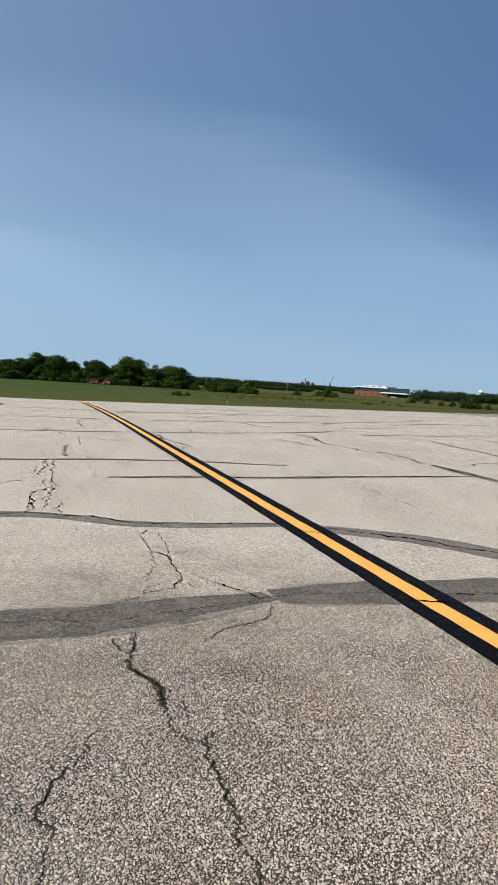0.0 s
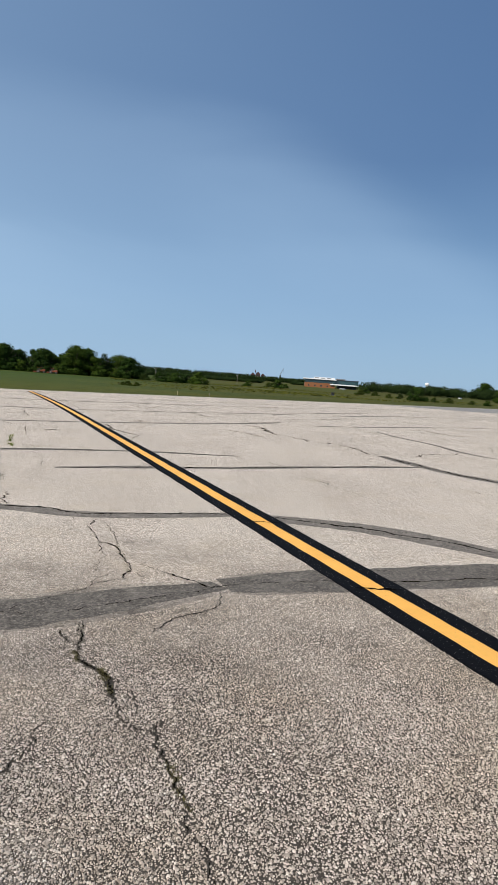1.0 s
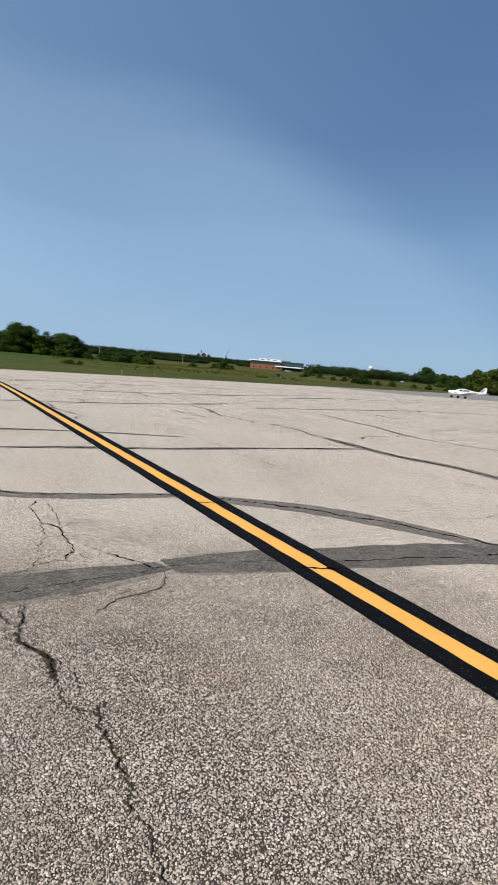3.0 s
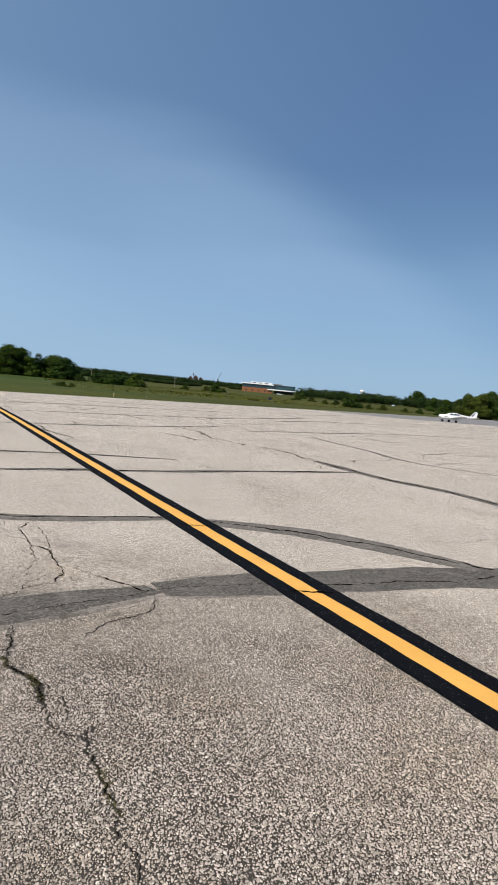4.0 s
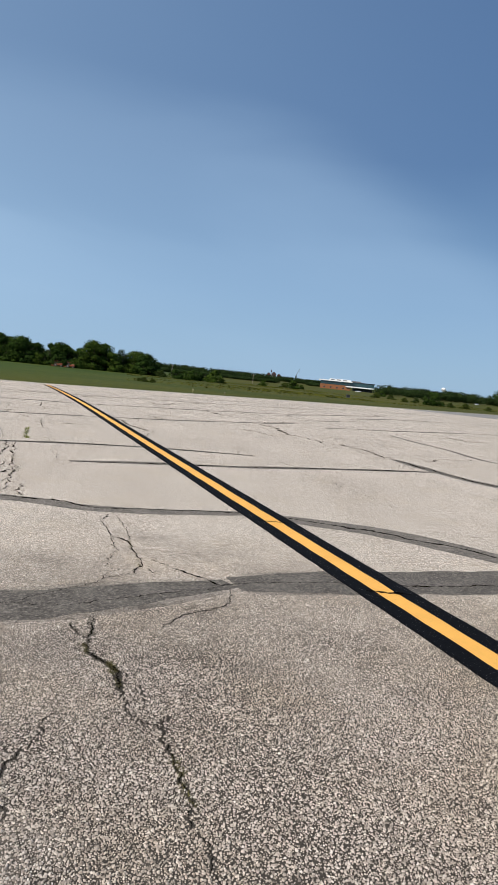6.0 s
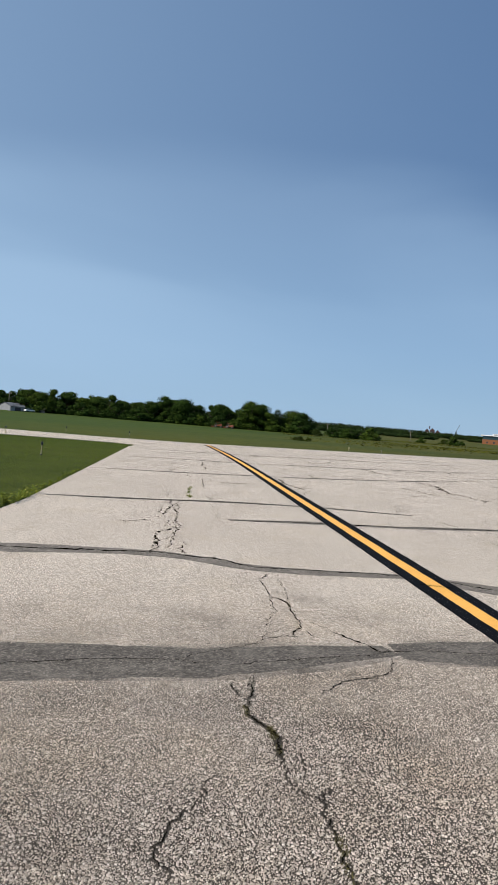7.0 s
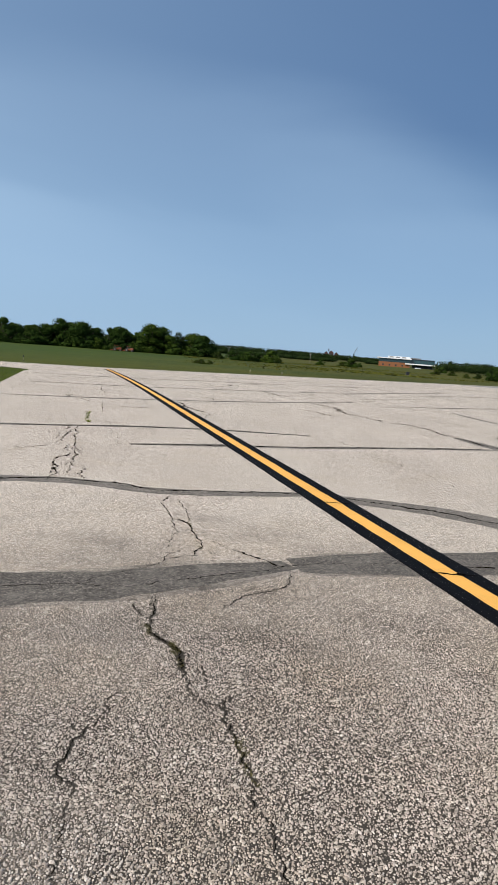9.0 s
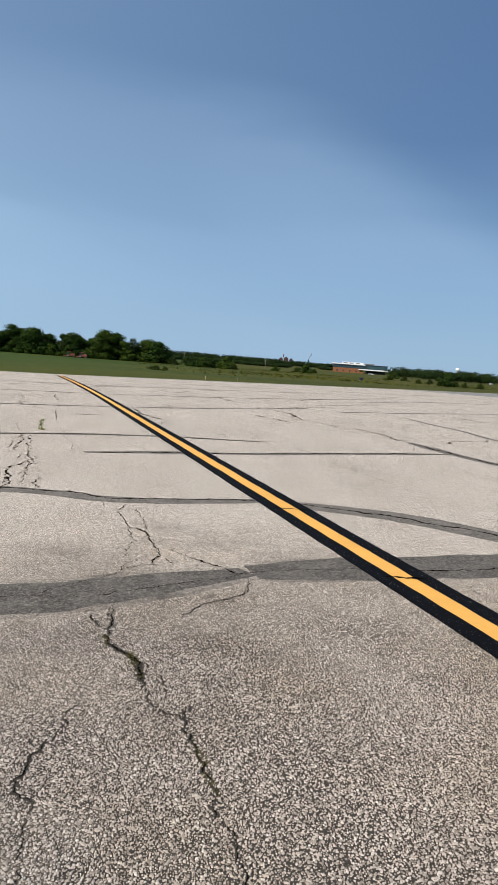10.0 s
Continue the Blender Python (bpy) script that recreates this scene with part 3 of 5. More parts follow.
crack([(-3.4, 28.89), (-3.19, 27.29), (-3.01, 25.53)], 0.0135, 0.027, 0.1, seed=535, near=False, mat=M_CRACK_FAR)
crack([(-0.28, 32.19), (0.37, 29.66), (0.99, 28.84)], 0.1482, 0.120, 0.1, seed=536, near=False, mat=M_CRACK_FAR)
crack([(-1.01, 39.49), (-0.4, 42.26), (0.36, 43.17)], 0.1288, 0.120, 0.1, seed=537, near=False, mat=M_CRACK_FAR)
crack([(1.44, 25.92), (1.84, 25.04), (2.16, 24.36), (2.3, 23.14), (2.16, 22.13)], 0.0930, 0.120, 0.097, seed=538, near=False, mat=M_CRACK_FAR)
crack([(2.3, 23.14), (2.35, 21.35), (2.67, 20.83), (2.99, 19.97), (3.15, 19.07)], 0.0930, 0.120, 0.083, seed=539, near=False, mat=M_CRACK_FAR)
crack([(3.15, 19.07), (3.62, 19.13), (3.82, 18.65), (4.09, 17.87), (4.14, 17.31), (4.05, 16.55), (4.04, 16.26)], 0.0930, 0.120, 0.071, seed=540, near=False, mat=M_CRACK_FAR)
crack([(4.09, 17.87), (4.42, 18.64)], 0.0192, 0.044, 0.075, seed=541, near=False, mat=M_CRACK_FAR)
crack([(4.05, 16.55), (4.27, 16.6), (4.42, 16.61)], 0.0748, 0.120, 0.066, seed=542, near=False, mat=M_CRACK_FAR)
crack([(0.9, 21.86), (1.14, 21.46), (1.44, 21.05), (1.66, 20.28), (1.89, 19.72)], 0.0930, 0.120, 0.084, seed=543, near=False, mat=M_CRACK_FAR)
crack([(1.07, 18.84), (1.37, 19.03), (1.66, 19.08)], 0.0760, 0.120, 0.076, seed=544, near=False, mat=M_CRACK_FAR)
crack([(3.85, 36.62), (3.9, 34.94)], 0.0896, 0.120, 0.1, seed=545, near=False, mat=M_CRACK_FAR)
crack([(4, 31.63), (5.54, 33.52), (7.98, 37.18)], 0.1500, 0.120, 0.1, seed=546, near=False, mat=M_CRACK_FAR)
crack([(1.86, 26.44), (2.52, 27.68), (3.11, 28.56), (4.64, 30.8)], 0.0930, 0.120, 0.1, seed=547, near=False, mat=M_CRACK_FAR)
crack([(3.09, 30.58), (3.21, 30.41)], 0.1500, 0.120, 0.1, seed=548, near=False, mat=M_CRACK_FAR)
crack([(9.3, 30.52), (9.91, 29.01), (10.14, 27.45), (10.96, 27.99)], 0.1500, 0.120, 0.1, seed=549, near=False, mat=M_CRACK_FAR)
crack([(5.12, 16.42), (5.63, 17.23), (6.04, 17.66), (6.68, 17.94), (7.36, 18.67)], 0.0578, 0.094, 0.071, seed=550, near=False, mat=M_CRACK_FAR)
crack([(7.55, 20.07), (7.69, 20.05), (7.91, 20.08)], 0.0930, 0.120, 0.08, seed=551, near=False, mat=M_CRACK_FAR)
crack([(1.57, 12.16), (1.68, 11.61), (1.87, 11.2), (1.98, 10.9), (2.07, 10.65), (2.15, 10.23), (2.31, 9.81), (2.4, 9.44), (2.49, 9.28)], 0.0157, 0.041, 0.043, seed=552, near=False, mat=M_CRACK_FAR)
crack([(4.15, 12.77), (4.14, 12.57), (4.16, 12.5)], 0.0116, 0.030, 0.05, seed=553, near=False, mat=M_CRACK_FAR)
crack([(4.28, 12.1), (4.25, 11.81)], 0.0238, 0.030, 0.047, seed=554, near=False, mat=M_CRACK_FAR)
crack([(0.63, 15.63), (0.62, 15.24), (0.73, 15.22)], 0.0133, 0.030, 0.061, seed=555, near=False, mat=M_CRACK_FAR)
crack([(0.73, 15.22), (0.62, 14.6), (0.59, 13.92), (0.77, 13.77)], 0.0094, 0.030, 0.056, seed=556, near=False, mat=M_CRACK_FAR)
crack([(1.33, 13.29), (1.47, 12.97), (1.6, 12.72)], 0.0416, 0.061, 0.052, seed=557, near=False, mat=M_CRACK_FAR)
crack([(4.1, 14.93), (3.98, 14.4)], 0.0133, 0.030, 0.058, seed=558, near=False, mat=M_CRACK_FAR)
crack([(1.1, 32.73), (1.8, 32.99), (2.59, 32.97)], 0.1500, 0.120, 0.1, seed=559, near=False, mat=M_CRACK_FAR)
crack([(17.87, 67.22), (20.21, 71.97), (22.91, 77.43)], 0.1500, 0.120, 0.1, seed=560, near=False, mat=M_CRACK_FAR)
crack([(23.13, 69.57), (24.32, 70.57)], 0.1500, 0.120, 0.1, seed=561, near=False, mat=M_CRACK_FAR)
crack([(24.03, 66.18), (26.88, 69.22)], 0.1500, 0.120, 0.1, seed=562, near=False, mat=M_CRACK_FAR)
crack([(14.09, 48.95), (16.08, 50.05)], 0.1500, 0.120, 0.1, seed=563, near=False, mat=M_CRACK_FAR)
crack([(4.82, 49.04), (5.84, 50.29)], 0.1500, 0.120, 0.1, seed=564, near=False, mat=M_CRACK_FAR)
crack([(11.86, 51.85), (13.63, 56.29), (14.17, 56.44)], 0.1500, 0.120, 0.1, seed=565, near=False, mat=M_CRACK_FAR)
crack([(4.01, 12.73), (4.09, 12.42), (4.04, 11.98), (4.13, 11.57), (4.15, 11.37)], 0.0123, 0.030, 0.048, seed=566, near=False, mat=M_CRACK_FAR)
crack([(4.25, 11.22), (4.39, 10.86), (4.49, 10.48), (4.71, 10.4), (4.86, 10.27)], 0.0203, 0.054, 0.042, seed=567, near=False, mat=M_CRACK_FAR)
crack([(4.86, 10), (5.05, 9.9), (5.02, 9.51), (5.28, 9.47)], 0.0144, 0.031, 0.038, seed=568, near=False, mat=M_CRACK_FAR)
crack([(2.84, 7.47), (2.95, 7.46), (3.06, 7.42)], 0.0186, 0.053, 0.03, seed=569, near=False)
crack([(3.22, 7.31), (3.32, 7.22), (3.49, 7.2), (3.88, 7.34), (4.04, 7.47), (4.23, 7.52)], 0.0136, 0.039, 0.029, seed=570, near=False)
crack([(9.12, 21.58), (9.87, 22.01), (11.11, 23.34)], 0.0930, 0.120, 0.088, seed=571, near=False, mat=M_CRACK_FAR)
crack([(9.09, 21.39), (8.88, 20.6), (8.46, 19.57)], 0.0288, 0.055, 0.082, seed=572, near=False, mat=M_CRACK_FAR)
crack([(10.65, 22.37), (11.62, 22.87), (13.12, 24.02)], 0.0930, 0.120, 0.091, seed=573, near=False, mat=M_CRACK_FAR)
crack([(8.13, 17.91), (8.52, 18.3), (8.9, 18.55), (9.43, 19.11)], 0.0609, 0.120, 0.074, seed=574, near=False, mat=M_CRACK_FAR)
crack([(2.43, 9.2), (2.45, 9.11), (2.45, 8.98)], 0.0194, 0.030, 0.036, seed=575, near=False, mat=M_CRACK_FAR)
crack([(-1.93, 7.4), (-1.68, 7.42), (-1.42, 7.4), (-1.25, 7.27), (-1.15, 7.22)], 0.0560, 0.040, 0.03, seed=576, near=False)
crack([(-1.15, 7.22), (-0.93, 7.26), (-0.73, 7.33)], 0.0414, 0.031, 0.029, seed=577, near=False)
crack([(-0.73, 7.33), (-0.22, 7.47), (0.06, 7.58), (0.46, 7.66)], 0.0373, 0.031, 0.03, seed=578, near=False)
crack([(-1.18, 7.12), (-1.13, 6.98), (-1.08, 6.76)], 0.0046, 0.018, 0.028, seed=579, near=False)
crack([(-0.9, 6.95), (-0.91, 6.82), (-0.95, 6.66)], 0.0154, 0.018, 0.027, seed=580)
crack([(-0.95, 6.66), (-0.89, 6.47), (-0.81, 6.24), (-0.74, 5.97), (-0.7, 5.8), (-0.67, 5.63)], 0.0132, 0.018, 0.024, seed=581)
crack([(-0.67, 5.63), (-0.63, 5.54), (-0.66, 5.43), (-0.67, 5.28), (-0.64, 5.11), (-0.66, 5.05)], 0.0084, 0.018, 0.021, seed=582)
crack([(-0.81, 6.83), (-0.73, 6.57), (-0.64, 6.24), (-0.6, 6.01), (-0.61, 5.88)], 0.0083, 0.018, 0.025, seed=583)
crack([(-0.74, 5.97), (-0.7, 6), (-0.64, 5.94), (-0.59, 5.83), (-0.54, 5.74)], 0.0280, 0.021, 0.024, seed=584)
crack([(-0.54, 5.74), (-0.51, 5.57), (-0.47, 5.42), (-0.42, 5.31), (-0.4, 5.17)], 0.0167, 0.018, 0.022, seed=585)
crack([(-0.4, 5.17), (-0.44, 5.05), (-0.43, 4.94)], 0.0155, 0.018, 0.02, seed=586)
crack([(-0.36, 5.09), (-0.31, 5), (-0.28, 5)], 0.0072, 0.018, 0.02, seed=587)
crack([(-0.36, 5.36), (-0.28, 5.28), (-0.21, 5.22), (-0.17, 5.17)], 0.0128, 0.018, 0.021, seed=588)
crack([(-0.17, 5.17), (-0.12, 5.12), (-0.04, 5.05), (0.06, 4.98), (0.14, 4.87), (0.18, 4.83)], 0.0273, 0.019, 0.02, seed=589)
crack([(-0.54, 5.04), (-0.62, 4.9), (-0.63, 4.79), (-0.65, 4.69), (-0.71, 4.56)], 0.0096, 0.018, 0.019, seed=590)
crack([(-0.71, 4.56), (-0.82, 4.46), (-0.89, 4.37), (-0.95, 4.3), (-1, 4.23), (-1.05, 4.14)], 0.0091, 0.018, 0.017, seed=591)
crack([(-0.63, 4.79), (-0.54, 4.84), (-0.49, 4.9), (-0.4, 4.93)], 0.0112, 0.018, 0.02, seed=592)
crack([(-1.05, 4.12), (-0.95, 4.11), (-0.87, 4.14), (-0.82, 4.16), (-0.74, 4.15), (-0.67, 4.21), (-0.56, 4.3)], 0.0078, 0.018, 0.017, seed=593)
crack([(-0.56, 4.3), (-0.43, 4.38), (-0.31, 4.47), (-0.18, 4.56), (-0.03, 4.64), (0.09, 4.71), (0.18, 4.82)], 0.0097, 0.018, 0.018, seed=594)
crack([(0.18, 4.82), (0.25, 4.87), (0.33, 4.91)], 0.0151, 0.018, 0.019, seed=595)
crack([(0.24, 4.7), (0.24, 4.58), (0.24, 4.52), (0.19, 4.38), (0.14, 4.33)], 0.0095, 0.018, 0.018, seed=596)
crack([(0.14, 4.33), (0.09, 4.26), (0, 4.19), (-0.06, 4.14), (-0.11, 4.02), (-0.16, 3.91)], 0.0105, 0.018, 0.017, seed=597)
crack([(0.15, 4.33), (0.14, 4.23), (0.1, 4.17)], 0.0027, 0.018, 0.017, seed=598)
crack([(-0.56, 4.05), (-0.58, 3.97), (-0.58, 3.86), (-0.54, 3.8), (-0.52, 3.71)], 0.0051, 0.018, 0.015, seed=599)
crack([(-0.66, 3.88), (-0.64, 3.78), (-0.61, 3.74)], 0.0040, 0.018, 0.015, seed=600)
crack([(1.24, 5.19), (1.44, 5.21), (1.85, 5.28)], 0.0289, 0.018, 0.021, seed=601)
crack([(1.85, 5.28), (2.03, 5.34), (2.25, 5.45), (2.47, 5.46), (2.7, 5.5), (2.82, 5.5)], 0.0264, 0.018, 0.022, seed=602)
crack([(2.91, 5.6), (3.11, 5.67), (3.3, 5.79)], 0.0238, 0.018, 0.023, seed=603)
crack([(3.21, 6.26), (3.27, 6.09), (3.43, 6.04)], 0.0500, 0.018, 0.024, seed=604)
crack([(-2.21, 3.51), (-2.03, 3.61), (-1.87, 3.71), (-1.49, 3.95), (-1.23, 4.06), (-1, 4.13)], 0.0089, 0.018, 0.016, seed=605)
crack([(1.38, 7.44), (1.59, 7.34), (1.8, 7.3), (2.01, 7.17), (2.2, 6.98)], 0.0716, 0.025, 0.029, seed=606, near=False)
crack([(2.2, 6.98), (2.45, 6.9), (2.58, 6.81), (2.75, 6.63), (2.87, 6.48), (3, 6.36), (3.15, 6.2)], 0.0531, 0.021, 0.027, seed=607)
crack([(-0.67, 3.87), (-0.6, 3.71), (-0.54, 3.66)], 0.0054, 0.018, 0.015, seed=608)
crack([(-0.57, 4.03), (-0.53, 3.79), (-0.54, 3.66), (-0.51, 3.48)], 0.0110, 0.018, 0.015, seed=609)
crack([(-0.51, 3.48), (-0.45, 3.41), (-0.37, 3.34), (-0.32, 3.22), (-0.29, 3.08)], 0.0199, 0.018, 0.013, seed=610)
crack([(-0.29, 3.08), (-0.24, 2.9), (-0.21, 2.84), (-0.18, 2.8)], 0.0046, 0.018, 0.012, seed=611)
crack([(-0.3, 3.27), (-0.24, 3.18), (-0.19, 3.08), (-0.17, 2.97)], 0.0040, 0.018, 0.012, seed=612)
crack([(-0.18, 2.8), (-0.13, 2.78), (-0.08, 2.75)], 0.0047, 0.018, 0.012, seed=613)
crack([(-0.05, 2.86), (-0.08, 2.75), (-0.04, 2.62), (-0.01, 2.5), (0.01, 2.38), (0.04, 2.31)], 0.0063, 0.018, 0.012, seed=614)
crack([(0.04, 2.31), (0.07, 2.25), (0.04, 2.19), (0.06, 2.12)], 0.0050, 0.018, 0.012, seed=615)
crack([(0.06, 2.12), (0.11, 2.07), (0.13, 2), (0.14, 1.92), (0.15, 1.85), (0.17, 1.76)], 0.0040, 0.018, 0.012, seed=616)
crack([(0.17, 1.98), (0.18, 1.94), (0.16, 1.87)], 0.0020, 0.018, 0.012, seed=617)
crack([(-0.53, 2.83), (-0.55, 2.75), (-0.53, 2.66), (-0.54, 2.6), (-0.58, 2.51)], 0.0042, 0.018, 0.012, seed=618)
crack([(-0.58, 2.51), (-0.6, 2.41), (-0.6, 2.35), (-0.62, 2.27), (-0.58, 2.19), (-0.52, 2.14)], 0.0060, 0.018, 0.012, seed=619)
crack([(-0.52, 2.14), (-0.52, 2.03), (-0.5, 1.92), (-0.48, 1.86), (-0.48, 1.8), (-0.46, 1.72)], 0.0043, 0.018, 0.012, seed=620)
crack([(-0.52, 2.14), (-0.45, 2.04), (-0.39, 1.92), (-0.36, 1.82)], 0.0020, 0.018, 0.012, seed=621)
crack([(-0.65, 2.55), (-0.63, 2.51)], 0.0040, 0.018, 0.012, seed=622)
crack([(0.29, 3.21), (0.27, 3.03), (0.24, 2.92)], 0.0020, 0.018, 0.012, seed=623)
crack([(0.33, 4.91), (0.45, 4.98), (0.76, 5.07), (1.25, 5.2)], 0.0110, 0.016, 0.019, seed=640)
crack([(0.46, 7.66), (0.75, 7.66), (1.38, 7.44)], 0.0450, 0.02, 0.03, seed=641, near=False)
rs = np.random.RandomState(77)
vs = []
for mx, my, ml, n in ((-0.36, 3.30, 0.13, 330), (-0.52, 3.50, 0.14, 140), (-0.30, 3.13, 0.10, 40), (0.0, 2.48, 0.12, 130), (0.02, 2.36, 0.10, 60), (0.06, 2.27, 0.05, 40), (-0.43, 5.2, 0.3, 70), (-0.55, 5.75, 0.3, 60)):
    u = rs.uniform(-0.5, 0.5, n) * ml
    px, py = mx - u * 0.28 + rs.normal(0, 0.011, n), my + u + rs.normal(0, 0.01, n)
    an, h = rs.uniform(0, 6.28, n), rs.uniform(0.003, 0.009, n)
    w = rs.uniform(0.002, 0.0045, n)
    for x0, y0, c0, h0, w0 in zip(px, py, an, h, w):
        vs += [(x0 - math.cos(c0) * w0, y0 - math.sin(c0) * w0, 0.001), (x0 + math.cos(c0) * w0, y0 + math.sin(c0) * w0, 0.001), (x0 + math.sin(c0) * h0, y0 - math.cos(c0) * h0, h0)]
tagged(new("moss", mesh("moss", vs, [(i, i + 1, i + 2) for i in range(0, len(vs), 3)], M_MOSS)), "olive green moss growing in the asphalt cracks", "moss", kind="stuff")


# ---- the painted line: yellow between two black borders ----
LINE_AT = Vector((1.885, 3.21))      # a point on its middle
LINE_SIDE = Vector((LINE_WAY.y, -LINE_WAY.x))
line = base("taxiway_line", pose(0, 0, 0), "yellow painted stripe with black borders on asphalt", "road marking", kind="structure")


def stripe(name, off, width, z, mat, label, seed):
    rnd = random.Random(seed)
    vs, n = [], 260
    for i in range(n + 1):
        s = -14 + 60.0 * (i / n) ** 1.15
        p = LINE_AT + LINE_WAY * s - LINE_SIDE * 0.0008 * max(0.0, s - 20) ** 2
        wob = 0.006
        a = p + LINE_SIDE * (off - width / 2 + rnd.uniform(-wob, wob))
        b = p + LINE_SIDE * (off + width / 2 + rnd.uniform(-wob, wob))
        vs += [(a.x, a.y, z), (b.x, b.y, z), (a.x, a.y, z - 0.006), (b.x, b.y, z - 0.006)]
    fs = []
    for i in range(n):
        k = 4 * i
        fs += [(k, k + 1, k + 5, k + 4), (k + 2, k, k + 4, k + 6), (k + 1, k + 3, k + 7, k + 5)]
    return part(name, mesh(name, vs, fs, mat), mat, line, label)


stripe("black_border", -0.152, 0.160, 0.0060, M_BLACK, "flat black border paint", 1)
stripe("black_border", 0.152, 0.160, 0.0060, M_BLACK, "flat black border paint", 2)
stripe("yellow_stripe", 0.0, 0.156, 0.0085, M_YELLOW, "orange-yellow stripe paint", 3)
for k, sd in ((1.83, 71), (4.22, 72)):
    p = LINE_AT + LINE_WAY * k
    ribbon(wander([p - LINE_SIDE * 0.16 + LINE_WAY * 0.05, p, p + LINE_SIDE * 0.2 - LINE_WAY * 0.04], 0.02, 0.02, sd), [0.01, 0.04, 0.05, 0.03, 0.01], 0.0105, M_CRACK, "crack", line, edge=0.6, seed=sd)


# ---- exposed stone chips in the near asphalt ----
def chips():
    rs = np.random.RandomState(4)
    step = 0.0079
    gx, gy = np.meshgrid(np.arange(-4.4, 3.6, step), np.arange(1.3, 6.3, step))
    x = (gx + rs.uniform(-0.0035, 0.0035, gx.shape)).ravel()
    y = (gy + rs.uniform(-0.0035, 0.0035, gy.shape)).ravel()
    az, r = np.degrees(np.arctan2(x, y)), np.hypot(x, y)
    wide = np.interp(r, (1.6, 2.6, 5.0), (48, 38, 34))
    keep = (r > 1.6) & (az > -wide) & (az < wide - 3) & (rs.uniform(0, 1, x.shape) < np.interp(r, (1.5, 3.4, 4.7, 6.2), (0.99, 0.95, 0.50, 0.04)))
    # many are lost along the broken strip beside the main crack
    strip = np.exp(-((x - 0.42 + 0.24 * (y - 2.0)) / 0.33) ** 2) * np.clip((4.4 - y) / 1.2, 0, 1)
    keep &= rs.uniform(0, 1, x.shape) > 0.16 * strip
    # none on the sealed joints
    for pts, half in ((SECOND, (0.07, 0.08, 0.17, 0.21, 0.25, 0.17, 0.15, 0.11)), (BAND, (0.31, 0.31, 0.32, 0.32, 0.28, 0.19, 0.08)), (BAND2, (0.14, 0.26, 0.30, 0.33, 0.33, 0.32, 0.31, 0.30, 0.25)), (CURVE, (0.1, 0.2, 0.23, 0.25, 0.25, 0.2, 0.15))):
        for (x0, y0), (x1, y1), h0, h1 in zip(pts, pts[1:], half, half[1:]):
            t = np.clip(((x - x0) * (x1 - x0) + (y - y0) * (y1 - y0)) / ((x1 - x0) ** 2 + (y1 - y0) ** 2), 0, 1)
            keep &= np.hypot(x - x0 - t * (x1 - x0), y - y0 - t * (y1 - y0)) > h0 + (h1 - h0) * t
    off = (x - LINE_AT.x) * LINE_SIDE.x + (y - LINE_AT.y) * LINE_SIDE.y
    keep &= np.abs(off) > 0.236
    x, y, r = x[keep], y[keep], r[keep]
    ok = np.ones(len(x), bool)
    for cx, cy, w in NEAR_CRACKS:
        if cy < 7.0:
            ok &= (np.abs(x - cx) > 0.05) | (np.hypot(x - cx, y - cy) > w * 0.6 + min(0.005, w * 0.8))
    x, y, r = x[ok], y[ok], r[ok]
    verts, faces, start = [], [], 0
    for pick, k in ((r < 2.5, 5), ((r >= 2.5) & (r < 3.4), 4), (r >= 3.4, 3)):
        ax, ay = x[pick], y[pick]
        n = len(ax)
        size = rs.gamma(8.0, 0.0043 / 8.0, n).clip(0.0020, 0.0076)
        turn, slim = rs.uniform(0, 6.283, n), rs.uniform(0.6, 1.0, n)
        high = size * rs.uniform(0.35, 0.80, n)
        tx, ty = rs.uniform(-0.25, 0.25, n), rs.uniform(-0.25, 0.25, n)
        ang = np.arange(k) * 2 * np.pi / k
        wob = rs.uniform(0.75, 1.2, (n, k))
        px, py = np.cos(ang)[None] * wob * size[:, None], np.sin(ang)[None] * wob * (size * slim)[:, None]
        c, s = np.cos(turn)[:, None], np.sin(turn)[:, None]
        qx, qy = px * c - py * s, px * s + py * c
        low = np.stack([ax[:, None] + qx, ay[:, None] + qy, np.full((n, k), -0.001)], 2)
        top = np.stack([ax[:, None] + qx * 0.62, ay[:, None] + qy * 0.62, high[:, None] + tx[:, None] * qx * 0.6 + ty[:, None] * qy * 0.6], 2)
        verts.append(np.concatenate([low, top], 1).reshape(-1, 3))
        o = start + (np.arange(n) * 2 * k)[:, None]
        for i in range(k):
            faces += np.concatenate([o + i, o + (i + 1) % k, o + k + (i + 1) % k, o + k + i], 1).tolist()
        faces += (o + k + np.arange(k)[None]).tolist()
        start += n * 2 * k
    ob = new("stone_chips", mesh("stone_chips", np.concatenate(verts).tolist(), faces, M_CHIP))
    tagged(ob, "pale limestone chips worn out of the asphalt surface", "gravel", kind="stuff")


chips()


# ---- grass and weeds along the edge of the asphalt ----
def inside_lawn(x, y):
    d = (x - LINE_AT.x) * LINE_SIDE.x + (y - LINE_AT.y) * LINE_SIDE.y
    lim = np.interp(y, (7.1, 7.7, 10.6, 34.6, 36.5), (-5.78, -5.18, -5.04, -5.06, -5.4))
    return (d < lim + 0.06) & (y > 7.0) & (x > -0.68 * y - 1) & (y < 37.0 + (x + 14) * 0.28)


